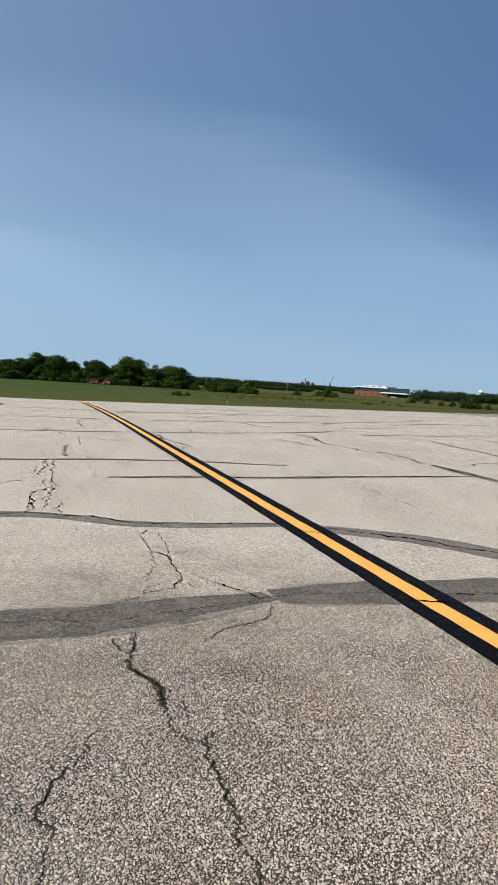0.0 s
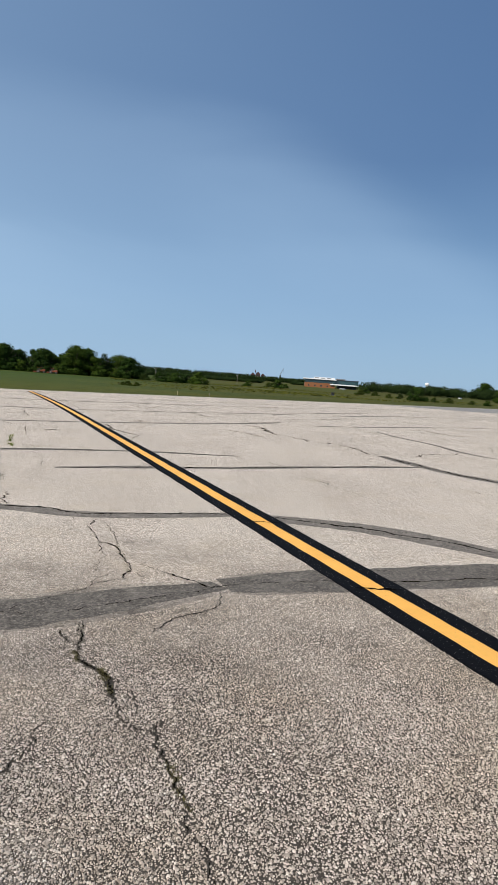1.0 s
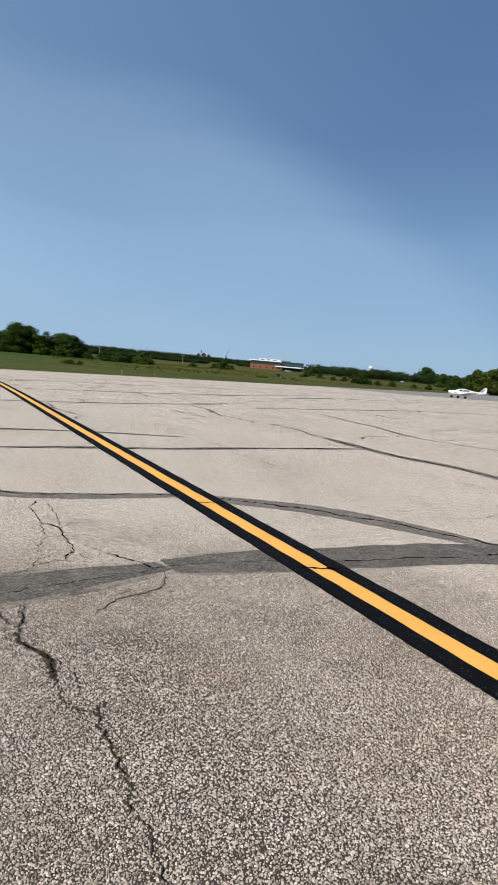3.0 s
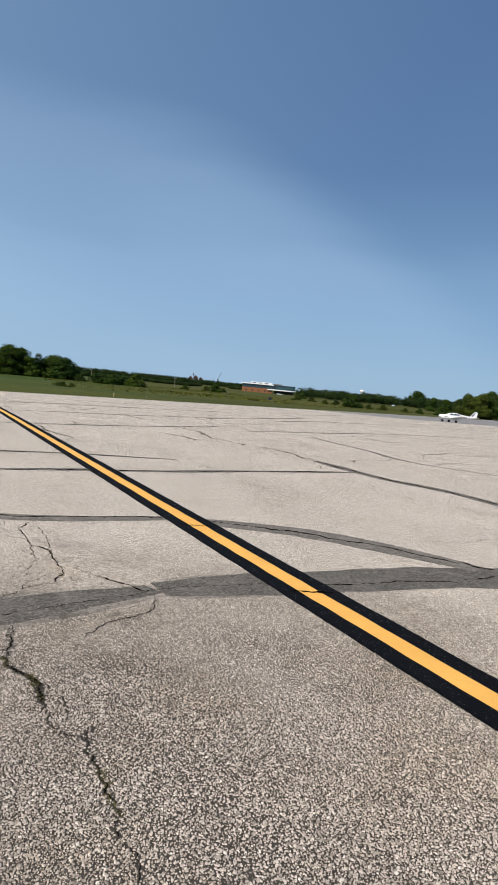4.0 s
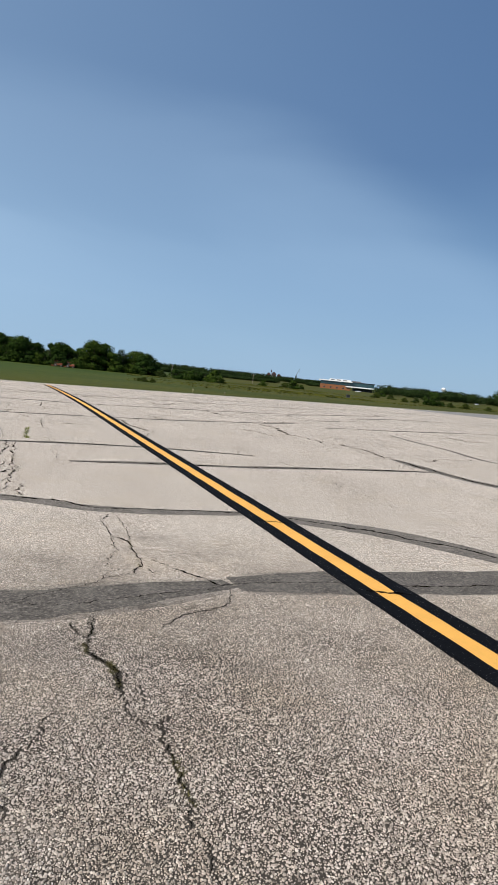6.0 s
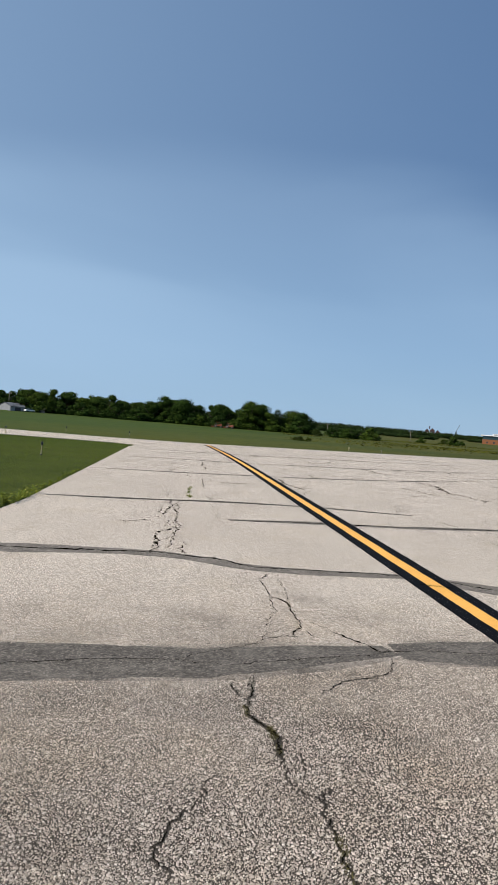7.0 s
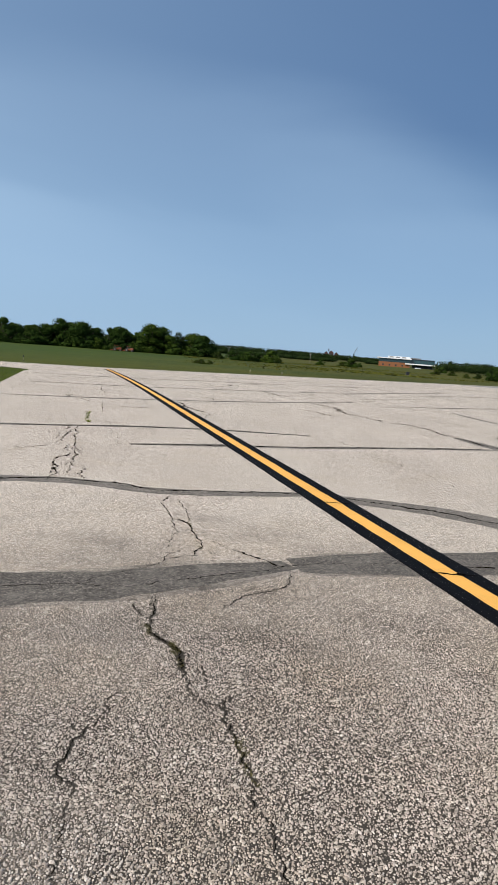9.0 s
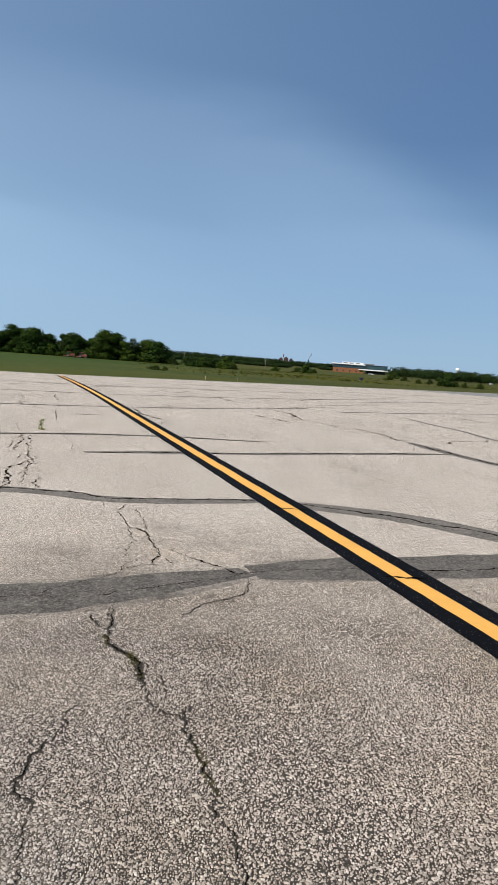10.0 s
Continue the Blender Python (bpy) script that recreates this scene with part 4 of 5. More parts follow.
def blades(name, n, area, height, width, mat, label, seed, test=None):
    rs = np.random.RandomState(seed)
    x, y = rs.uniform(area[0], area[1], n), rs.uniform(area[2], area[3], n)
    if test is not None:
        k = test(x, y)
        x, y = x[k], y[k]
    n = len(x)
    a, h = rs.uniform(0, 6.283, n), height * rs.uniform(0.5, 1.3, n)
    w = width * rs.uniform(0.6, 1.3, n)
    lx, ly = rs.normal(0, 0.45, n) * h, rs.normal(0, 0.45, n) * h
    z = np.full(n, -0.03)
    p0 = np.stack([x - np.cos(a) * w, y - np.sin(a) * w, z], 1)
    p1 = np.stack([x + np.cos(a) * w, y + np.sin(a) * w, z], 1)
    p2 = np.stack([x + lx, y + ly, z + h], 1)
    vs = np.stack([p0, p1, p2], 1).reshape(-1, 3)
    fs = np.arange(3 * n).reshape(-1, 3)
    return tagged(new(name, mesh(name, vs.tolist(), fs.tolist(), mat)), label, "grass", kind="stuff")


blades("grass_blades", 400000, (-25, -4.4, 7.0, 37), 0.026, 0.004, M_BLADE, "short mown green grass beside the asphalt", 5, inside_lawn)


def weed(x, y, size, seed, flowers):
    rnd = random.Random(seed)
    w = base("weed", pose(x, y, -0.03), "leafy green roadside weed growing at the asphalt edge", "weed", "weeds along the asphalt edge")
    vs, fs = [], []
    for i in range(70):
        a, r, h = rnd.uniform(0, 6.28), rnd.uniform(0.1, 1) * size, rnd.uniform(0.05, 1.0) * size
        p = Vector((math.cos(a) * r * 0.8, math.sin(a) * r * 0.8, h))
        d = Vector((math.cos(a), math.sin(a), rnd.uniform(-0.2, 0.9))).normalized() * rnd.uniform(0.25, 0.5) * size
        s = Vector((-math.sin(a), math.cos(a), 0)) * rnd.uniform(0.06, 0.13) * size
        k = len(vs)
        vs += [p, p + d * 0.5 + s, p + d, p + d * 0.5 - s]
        fs.append((k, k + 1, k + 2, k + 3))
    part("leaf_clump", mesh("leaf_clump", vs, fs, M_BLADE), M_BLADE, w)["kind"] = "stuff"
    bm = bmesh.new()
    for i in range(5):
        a = rnd.uniform(0, 6.28)
        tube(bm, (0, 0, 0), (math.cos(a) * size * 0.5, math.sin(a) * size * 0.5, size * rnd.uniform(0.7, 1.2)), 0.004, 0.002, 5)
    part("stem", bm, M_BLADE, w)
    for i in range(flowers):
        a, r = rnd.uniform(0, 6.28), rnd.uniform(0, 0.7) * size
        bm = bmesh.new()
        bmesh.ops.create_icosphere(bm, subdivisions=1, radius=0.011)
        bmesh.ops.scale(bm, vec=(1, 1, 0.5), verts=bm.verts)
        bmesh.ops.translate(bm, vec=(math.cos(a) * r, math.sin(a) * r, size * rnd.uniform(0.8, 1.25)), verts=bm.verts)
        part("flower", bm, M_FLOWER, w, "small yellow flower head")


M_FLOWER = plain("yellow_flower", (0.62, 0.55, 0.10), 0.7)
rnd = random.Random(12)
for i in range(90):
    y = 7.4 + 10.0 * (i / 89) ** 2.0
    e = np.interp(y, (7.1, 7.7, 10.6, 34.6), (-5.2, -4.78, -5.42, -12.15))
    weed(e - rnd.uniform(0.0, 0.45 if y < 10 else 0.15), y + rnd.uniform(-0.1, 0.1), rnd.uniform(0.07, 0.17) * (1.0 if y < 11.5 else 0.45), 100 + i, rnd.choice((0, 0, 1, 2)) if y < 11.5 else 0)
for i, (x, y) in enumerate(((-3.75, 14.7), (-3.6, 14.1), (-3.45, 13.5), (-3.82, 15.1), (-3.35, 13.25))):
    weed(x, y, 0.07, 180 + i, 0)


# ---- edge markers ----
def marker(x, y, h, top_mat, pole_mat, label, wide=0.02):
    ob = base("edge_marker", pose(x, y, land(x, y), 0, random.Random(int(x * 7)).uniform(-3, 3), 0), label, "marker", "markers along the taxiway edge")
    part("stake", tube(bmesh.new(), (0, 0, 0), (0, 0, h - 0.1), wide, wide * 0.9), pole_mat, ob)
    bm = tube(bmesh.new(), (0, 0, h - 0.12), (0, 0, h - 0.02), wide * 2.0, wide * 2.4, 12)
    tube(bm, (0, 0, h - 0.02), (0, 0, h + 0.01), wide * 2.4, wide * 1.2, 12)
    part("reflector", bm, top_mat, ob, "dark reflector cap")
    part("collar", tube(bmesh.new(), (0, 0, 0), (0, 0, 0.05), wide * 2.6, wide * 1.6, 12), M_DARK, ob)


M_CAP = plain("dark_blue_lens", (0.015, 0.018, 0.03), 0.3)
for x, y, h in ((-10.62, 21.77, 0.45), (-20.2, 36.9, 0.45), (-22.5, 50.0, 0.42), (-18.7, 53.3, 0.40)):
    marker(x, y, h, M_CAP, M_STAKE, "pale stake with a dark reflector cap in the grass", 0.017)
marker(-1.95, 66.9, 0.42, M_STAKE, M_STAKE, "short off-white marker post at the apron edge", 0.026)
marker(1.1, 70.6, 0.36, M_WOOD, M_WOOD, "short weathered marker stake at the apron edge", 0.024)


# ---- trees ----
def trunk_mesh(rnd, h, spread):
    bm = bmesh.new()
    tube(bm, (0, 0, -0.3), (0.1, 0, h * 0.45), h * 0.032, h * 0.02, 9)
    for i in range(7):
        a, z = rnd.uniform(0, 6.28), h * rnd.uniform(0.25, 0.45)
        e = (math.cos(a) * spread * rnd.uniform(0.4, 0.75), math.sin(a) * spread * rnd.uniform(0.4, 0.75), h * rnd.uniform(0.55, 0.85))
        tube(bm, (0.05, 0, z), e, h * 0.013, h * 0.004, 6)
    me = bpy.data.meshes.new("trunk")
    bm.to_mesh(me)
    bm.free()
    me.materials.append(M_BARK)
    return me


def crown_mesh(seed, h, spread, low, leaves, leaf, mat, lobes=15, open_=0.0):
    """Leaves gathered in lobes of uneven size; the outline stays loose."""
    rs = np.random.RandomState(seed)
    vs = []
    lobes = int(lobes * 2.2)
    for i in range(lobes):
        a = i * 2.4 + rs.uniform(-0.5, 0.5)
        rad = spread * rs.uniform(0.16, 0.40)
        zc = low * h + (0.96 - low) * h * rs.uniform(0.04, 0.94)
        out = spread * max(0.15, 1 - (zc / h) ** 2.4) * rs.uniform(0.15, 0.72)
        c = np.array([math.cos(a) * out, math.sin(a) * out, min(zc, h - rad * 0.7)])
        m = int(leaves / lobes * rs.uniform(0.7, 1.3))
        d = rs.normal(0, 1, (m, 3))
        d /= np.linalg.norm(d, axis=1)[:, None]
        rr = rad * rs.uniform(0.45, 1.0, m) ** 0.5 * (1 + open_ * rs.uniform(-0.2, 0.5, m))
        p = c + d * rr[:, None] * np.array([1, 1, 0.8])
        p[:, 2] = np.maximum(p[:, 2], 0.15)
        u = rs.normal(0, 1, (m, 3))
        u -= d * (u * d).sum(1, keepdims=True) * 0.8
        v = np.cross(u, d + rs.normal(0, 0.35, (m, 3)))
        u /= np.linalg.norm(u, axis=1)[:, None]
        v /= np.linalg.norm(v, axis=1)[:, None] + 1e-9
        s = leaf * rs.uniform(0.5, 1.2, (m, 1))
        vs.append(np.stack([p - u * s, p + v * s * 0.6, p + u * s, p - v * s * 0.6], 1))
    vs = np.concatenate(vs).reshape(-1, 3)
    vs[:, 2] *= h / np.percentile(vs[:, 2], 99.6)
    fs = np.arange(len(vs)).reshape(-1, 4)
    return mesh("crown", vs.tolist(), fs.tolist(), mat)


def tree_kind(seed, h, spread, low, leaves, leaf, mat, label, open_=0.0, lobes=15, name="tree", group="trees along the field"):
    ob = base(name, pose(0, 0, 0), label, "tree" if name == "tree" else "shrub", group)
    part("trunk", trunk_mesh(random.Random(seed), h, spread), M_BARK, ob)
    part("crown", crown_mesh(seed, h, spread, low, leaves, leaf, mat, lobes, open_), mat, ob)
    return ob


BROAD = "broad dark green deciduous tree in full leaf"
TALL = "tall loose-crowned green deciduous tree above the hedge line"
kinds = {
    "a": (tree_kind(201, 10, 6.4, 0.0, 8000, 0.30, M_LEAF, BROAD, 0.2), 10),
    "b": (tree_kind(202, 10, 5.8, 0.0, 7500, 0.30, M_LEAF, BROAD, 0.3, 18), 10),
    "c": (tree_kind(203, 12, 4.6, 0.05, 6000, 0.30, M_LEAF, TALL, 0.7, 13), 12),
    "e": (tree_kind(209, 12, 6.0, 0.05, 8500, 0.30, M_LEAF, TALL, 0.5, 20), 12),
    "d": (tree_kind(204, 10, 7.2, 0.0, 9500, 0.30, M_LEAF, BROAD, 0.1, 22), 10),
    "l": (tree_kind(205, 10, 5.8, 0.0, 7500, 0.30, M_LEAF_LIGHT, "sunlit yellow-green deciduous tree beside the airfield", 0.2), 10),
    "f": (tree_kind(210, 10, 6.6, 0.0, 2600, 0.52, M_LEAF, BROAD, 0.2, 16), 10),
    "s": (tree_kind(206, 10, 3.2, 0.2, 1100, 0.30, M_LEAF_FAR, "thin half-bare greyish tree", 1.0, 12), 10),
    "u": (tree_kind(207, 3, 2.1, 0.0, 2200, 0.17, M_LEAF, "round dark green shrub in the meadow", 0.3, 9, "shrub", "shrubs in the meadow"), 3),
    "v": (tree_kind(208, 3, 2.4, 0.0, 1800, 0.17, M_LEAF_LIGHT, "low light green shrub in the meadow", 0.6, 9, "shrub", "shrubs in the meadow"), 3),
}
used = set()


def plant(kind, az, dist, height, seed, wide=1.0):
    ob, h = kinds[kind]
    x, y = around(az, dist)
    k = height / h
    m = pose(x, y, land(x, y), 0, 0, (seed * 137) % 360)
    if kind not in used:
        used.add(kind)
        t = ob
        t.matrix_basis = m
    else:
        t = copy_thing(ob, m)
    t.scale = (k * wide, k * wide, k)


# the tree line at the left: bearing, top in degrees over the horizon, kind
row = [(-34, 1.3, "a"), (-32.4, 1.35, "d"), (-30.9, 1.25, "b"), (-29.4, 1.4, "a"), (-28.4, 1.3, "c"), (-27.2, 1.45, "b"), (-26.2, 1.5, "d"), (-25.4, 1.72, "c"), (-24.2, 1.5, "a"),
       (-23.0, 1.35, "b"), (-21.8, 1.45, "a"), (-20.8, 1.58, "c"), (-20.0, 1.35, "d"), (-18.8, 1.3, "b"), (-17.8, 1.35, "a"), (-16.7, 2.05, "e"), (-16.2, 1.7, "b"), (-15.1, 1.7, "d"),
       (-14.1, 1.55, "b"), (-12.9, 1.55, "c"), (-12.1, 1.55, "a"), (-11.2, 1.2, "b"), (-9.75, 2.1, "e"), (-9.0, 1.8, "b"), (-9.7, 1.6, "a"), (-8.2, 1.35, "b"), (-7.6, 1.55, "s"), (-6.3, 1.72, "d"), (-5.5, 1.5, "a"), (-4.7, 0.75, "u")]
for i, (az, top, k) in enumerate(row):
    dist = 292 + (i * 37 % 11) - 5
    x, y = around(az, dist)
    h = 1.42 + math.radians(top) * dist - land(x, y)
    plant(k, az, dist, h * (1.0 + 0.06 * ((i * 7) % 3 - 1)), i + 3, 1.05 if k == "c" else 1.32)
for i in range(26):
    az = -34 + i * 1.06
    dist = 308 + (i * 53 % 13)
    x, y = around(az, dist)
    plant("f", az, dist, 1.42 + math.radians(1.30 + 0.10 * ((i * 29) % 5 - 2)) * dist - land(x, y), i + 60, 1.15)
for i in range(34):
    plant("u", -34.5 + i * 0.86 + (i * 31 % 7) * 0.06, 281 + (i * 17 % 9), 3.2 + (i * 13 % 5) * 0.5, i + 200, 1.5)
# the shrubs of the meadow
for i, (az, dist, h, k) in enumerate(((-3.1, 272, 3.6, "u"), (-2.5, 274, 3.4, "u"), (-1.9, 272, 3.8, "u"), (-1.2, 276, 3.4, "u"), (-0.2, 268, 4.6, "u"), (0.5, 274, 2.0, "v"), (-4.3, 280, 2.6, "v"),
                                      (3.9, 330, 2.6, "u"), (6.35, 330, 4.0, "u"), (5.6, 360, 2.4, "v"), (7.0, 380, 2.2, "u"), (17.3, 250, 4.6, "u"), (12.9, 300, 2.4, "v"), (14.1, 300, 2.0, "v"), (15.2, 270, 1.6, "v"), (16.0, 280, 1.8, "v"),
                                      (18.7, 262, 1.7, "v"), (19.8, 265, 2.0, "v"), (21.5, 268, 1.6, "v"), (22.6, 280, 2.0, "u"), (24.2, 290, 2.6, "u"), (13.4, 420, 3.4, "u"), (-5.6, 118, 0.8, "v"), (-5.0, 118, 0.7, "v"), (-6.0, 120, 0.6, "v"))):
    plant(k, az, dist, h, i + 100, 1.5)
# the woods behind the aeroplane and the lone tree over them
for i, (az, dist, top, k) in enumerate(((23.6, 420, 1.05, "a"), (24.6, 350, 1.0, "b"), (25.5, 330, 1.1, "l"), (26.3, 322, 1.55, "l"), (27.1, 318, 1.65, "l"), (28.0, 325, 1.5, "a"), (28.8, 318, 1.8, "b"), (29.8, 330, 1.6, "l"), (31, 320, 1.7, "a"), (27.8, 360, 1.9, "c"), (25.9, 345, 1.2, "a"), (28.6, 345, 1.7, "l"), (22.3, 560, 1.45, "d"), (26.7, 345, 1.3, "b"))):
    x, y = around(az, dist)
    plant(k, az, dist, 1.42 + math.radians(top) * dist - land(x, y), i + 140, 1.1)


def field_box(az, dist):
    x, y = around(az, dist)
    b = base("utility_box", pose(x, y, land(x, y), 0, 0, 12), "small dark utility box standing in the grass", "box")
    part("cabinet", box(bmesh.new(), -0.5, -0.35, 0.1, 0.5, 0.35, 0.95, 0.04), M_DARK, b)
    part("plinth", box(bmesh.new(), -0.55, -0.4, -0.1, 0.55, 0.4, 0.1), M_ROOF, b)
    part("lid", box(bmesh.new(), -0.54, -0.39, 0.95, 0.54, 0.39, 1.02, 0.02), M_DARK, b)


field_box(10.75, 225)


# tall meadow growth between the mown strip and the woods
def meadow():
    rs = np.random.RandomState(21)
    n = 16000
    az, d = rs.uniform(-7, 27, n), 95 + 260 * rs.uniform(0, 1, n) ** 0.7
    x, y = d * np.sin(np.radians(az)), d * np.cos(np.radians(az))
    s = -(x - EDGE_AT[0]) * EDGE_WAY[1] + (y - EDGE_AT[1]) * EDGE_WAY[0]
    clump = np.array([noise.noise((a * 0.02, b * 0.035, 3.1)) for a, b in zip(x, y)])
    k = (s > 26) & (clump + rs.uniform(-0.25, 0.25, n) > 0.02)
    x, y, clump = x[k], y[k], clump[k]
    n = len(x)
    z = np.array([land(a, b) for a, b in zip(x, y)])
    h, a = rs.uniform(0.05, 0.19, n) * (0.8 + clump), rs.uniform(0, 6.28, n)
    w = h * rs.uniform(0.8, 2.2, n)
    p = np.stack([x, y, z], 1)
    u = np.stack([np.cos(a) * w, np.sin(a) * w, 0 * a], 1)
    t = np.stack([rs.normal(0, 0.2, n), rs.normal(0, 0.2, n), h], 1)
    vs = np.stack([p - u, p + u, p + u * 0.7 + t, p - u * 0.7 + t], 1).reshape(-1, 3)
    tagged(new("meadow_growth", mesh("meadow_growth", vs.tolist(), np.arange(4 * n).reshape(-1, 4).tolist(), M_TUFT)), "uncut yellow-green and brownish meadow growth", "grass", kind="stuff")


M_TUFT = leaf_material("meadow_tuft", (0.046, 0.058, 0.013), (0.058, 0.068, 0.016), (0.074, 0.077, 0.020))
meadow()


# the far woods, too far to tell trees apart: clumps of leaves over rolling ground
def woods(name, runs, leaf, mat, seed, label):
    rs = np.random.RandomState(seed)
    out = []
    for az0, az1, dist, deep, top0, top1 in runs:
        width = math.radians(az1 - az0) * dist
        n = int(width / 7.0 * 8)
        for i in range(n):
            f = rs.uniform(0, 1)
            az, d = az0 + (az1 - az0) * f, dist + rs.uniform(0, deep)
            x, y = around(az, d)
            z0 = land(x, y)
            h = (1.42 + math.radians(top0 + (top1 - top0) * f) * d - z0) * rs.uniform(0.66, 1.10)
            rad = rs.uniform(3.5, 6.5)
            m = 240
            dd = rs.normal(0, 1, (m, 3))
            dd /= np.linalg.norm(dd, axis=1)[:, None]
            p = np.array([x, y, z0 + h * 0.52]) + dd * np.array([rad, rad, h * 0.48]) * rs.uniform(0.7, 1.0, (m, 1))
            u = rs.normal(0, 1, (m, 3))
            u -= dd * (u * dd).sum(1, keepdims=True) * 0.8
            v = np.cross(u, dd + rs.normal(0, 0.35, (m, 3)))
            u /= np.linalg.norm(u, axis=1)[:, None]
            v /= np.linalg.norm(v, axis=1)[:, None]
            s = leaf * rs.uniform(0.6, 1.3, (m, 1))
            out.append(np.stack([p - u * s, p + v * s * 0.7, p + u * s, p - v * s * 0.7], 1))
    vs = np.concatenate(out).reshape(-1, 3)
    tagged(new(name, mesh(name, vs.tolist(), np.arange(len(vs)).reshape(-1, 4).tolist(), mat)), label, "woods", kind="stuff")


woods("far_woods", [(-36, -5, 420, 30, 1.0, 1.0), (-5, 2.2, 900, 60, 0.98, 0.92), (2, 9, 880, 40, 0.93, 0.82), (7.5, 9.2, 720, 30, 0.62, 0.62), (13.0, 33, 520, 50, 0.98, 1.02), (-5, 5, 640, 20, 0.62, 0.55)],
      0.5, M_LEAF_FAR, 9, "dark green woods on the low rise beyond the field")


# ---- the modern building beyond the field ----
def building():
    x, y = around(10.6, 640)
    b = base("office_building", pose(x, y, land(x, y) - 0.3, 0, 0, -8), "modern two-storey building of orange brick and blue-green glass", "building")
    # brick wing with a glazed upper storey
    part("wall", box(bmesh.new(), -24, 0, 0, 3, 26, 4.4), M_BRICK, b, "orange brick ground storey")
    part("upper_wall", box(bmesh.new(), -24, 0.4, 4.4, 3, 26, 7.4), M_TEAL, b, "blue-green glazed upper storey")
    for i in range(9):
        w = part("window", box(bmesh.new(), -23.6 + i * 2.95, 0.1, 4.9, -20.95 + i * 2.95, 0.5, 6.9), M_TEAL, b, "blue-green strip window")
        part("frame", box(bmesh.new(), -23.75 + i * 2.95, 0.0, 4.7, -23.6 + i * 2.95, 0.5, 7.1), M_DARK, w)
    for i in range(4):
        part("window", box(bmesh.new(), -21 + i * 5.6, -0.06, 1.2, -19.6 + i * 5.6, 0.4, 2.5), M_WINDOW, b)
    part("roof", box(bmesh.new(), -25.6, -1.4, 7.4, 4.2, 27, 8.2, 0.1), M_WHITE, b, "bright white roof edge")
    # glazed wing
    part("glass_wall", box(bmesh.new(), 3, 3, 3.9, 24, 26, 7.8), M_TEAL, b, "dark blue-green glazed upper storey")
    for i in range(8):
        part("mullion", box(bmesh.new(), 3 + i * 2.95, 2.86, 3.9, 3.22 + i * 2.95, 3.1, 7.8), M_DARK, b)
    part("roof", box(bmesh.new(), 3, 2.4, 7.8, 24.5, 27, 8.2, 0.05), M_DARK, b, "dark roof edge")
    part("ground_storey", box(bmesh.new(), 6, 7, 0, 23, 26, 3.3), M_DARK, b, "shaded glazed ground storey")
    part("canopy", box(bmesh.new(), -1.5, -1.6, 3.2, 25.2, 8, 4.2, 0.1), M_WHITE, b, "white entrance canopy")
    for i in range(5):
        part("column", tube(bmesh.new(), (6 + i * 4.4, 0.6, 0), (6 + i * 4.4, 0.6, 3.3), 0.25, 0.25), M_DARK, b)
    ph = part("penthouse", box(bmesh.new(), -16, 8, 8.1, 3, 18, 9.8), M_OFFWHITE, b, "white rooftop plant room")
    for i in range(3):
        part("louvre", box(bmesh.new(), -15 + i * 5.5, 7.9, 8.5, -11.5 + i * 5.5, 8.1, 9.4), M_ROOF, ph)
    for i in range(4):
        part("roof_unit", box(bmesh.new(), 4 + i * 2.2, 9, 8.2, 5.9 + i * 2.2, 13, 9.3), M_ROOF, b)
    part("mast", tube(bmesh.new(), (-5, 10, 9.8), (-5, 10, 11.6), 0.12, 0.06, 6), M_METAL, b)


building()


def gabled(bm, x0, y0, x1, y1, z0, z1, ridge):
    ym = (y0 + y1) / 2
    v = [bm.verts.new(p) for p in ((x0, y0, z0), (x1, y0, z0), (x1, y1, z0), (x0, y1, z0), (x0, y0, z1), (x1, y0, z1), (x1, y1, z1), (x0, y1, z1), (x0, ym, ridge), (x1, ym, ridge))]
    for f in ((3, 2, 1, 0), (0, 1, 5, 4), (2, 3, 7, 6), (1, 2, 6, 9, 5), (3, 0, 4, 8, 7), (4, 5, 9, 8), (6, 7, 8, 9)):
        bm.faces.new([v[i] for i in f])
    return bm


def red_house():
    x, y = around(4.6, 1000)
    b = base("brick_house", pose(x, y, land(x, y) - 1.2, 0, 0, 90 - 4), "large red brick house with gabled roofs on a rise", "house")
    for i, (w, off, z1, rg) in enumerate(((5, -8, 9, 11.4), (6.5, -1, 10.5, 13.2), (5, 6, 9.5, 12.0))):
        part("wall", gabled(bmesh.new(), -5, off - w / 2, 5, off + w / 2, 0, z1, rg), M_REDBRICK, b)
        bm = bmesh.new()
        for s in (-1, 1):
            h = w / 2 + 0.5
            vs = [bm.verts.new(p) for p in ((-5.5, off + s * h, z1 - 0.4), (5.5, off + s * h, z1 - 0.4), (5.5, off, rg + 0.15), (-5.5, off, rg + 0.15))]
            bm.faces.new(vs)
        bmesh.ops.solidify(bm, geom=bm.faces[:], thickness=0.25)
        part("roof", bm, M_ROOF, b)
        for k in range(2):
            part("window", box(bmesh.new(), -5.08, off - 1.6 + k * 2, z1 - 3, -4.9, off - 0.4 + k * 2, z1 - 1.2), M_WINDOW, b)
    part("porch", box(bmesh.new(), -7.5, -1, 5.0, -5, 6, 7.4), M_OFFWHITE, b, "pale porch")
    part("chimney", box(bmesh.new(), -1, 2, 12, 0.4, 3.2, 16), M_REDBRICK, b)


red_house()


M_PALE = plain("pale_grey_siding", (0.25, 0.26, 0.28), 0.7, 0, 0.2, 0.8)


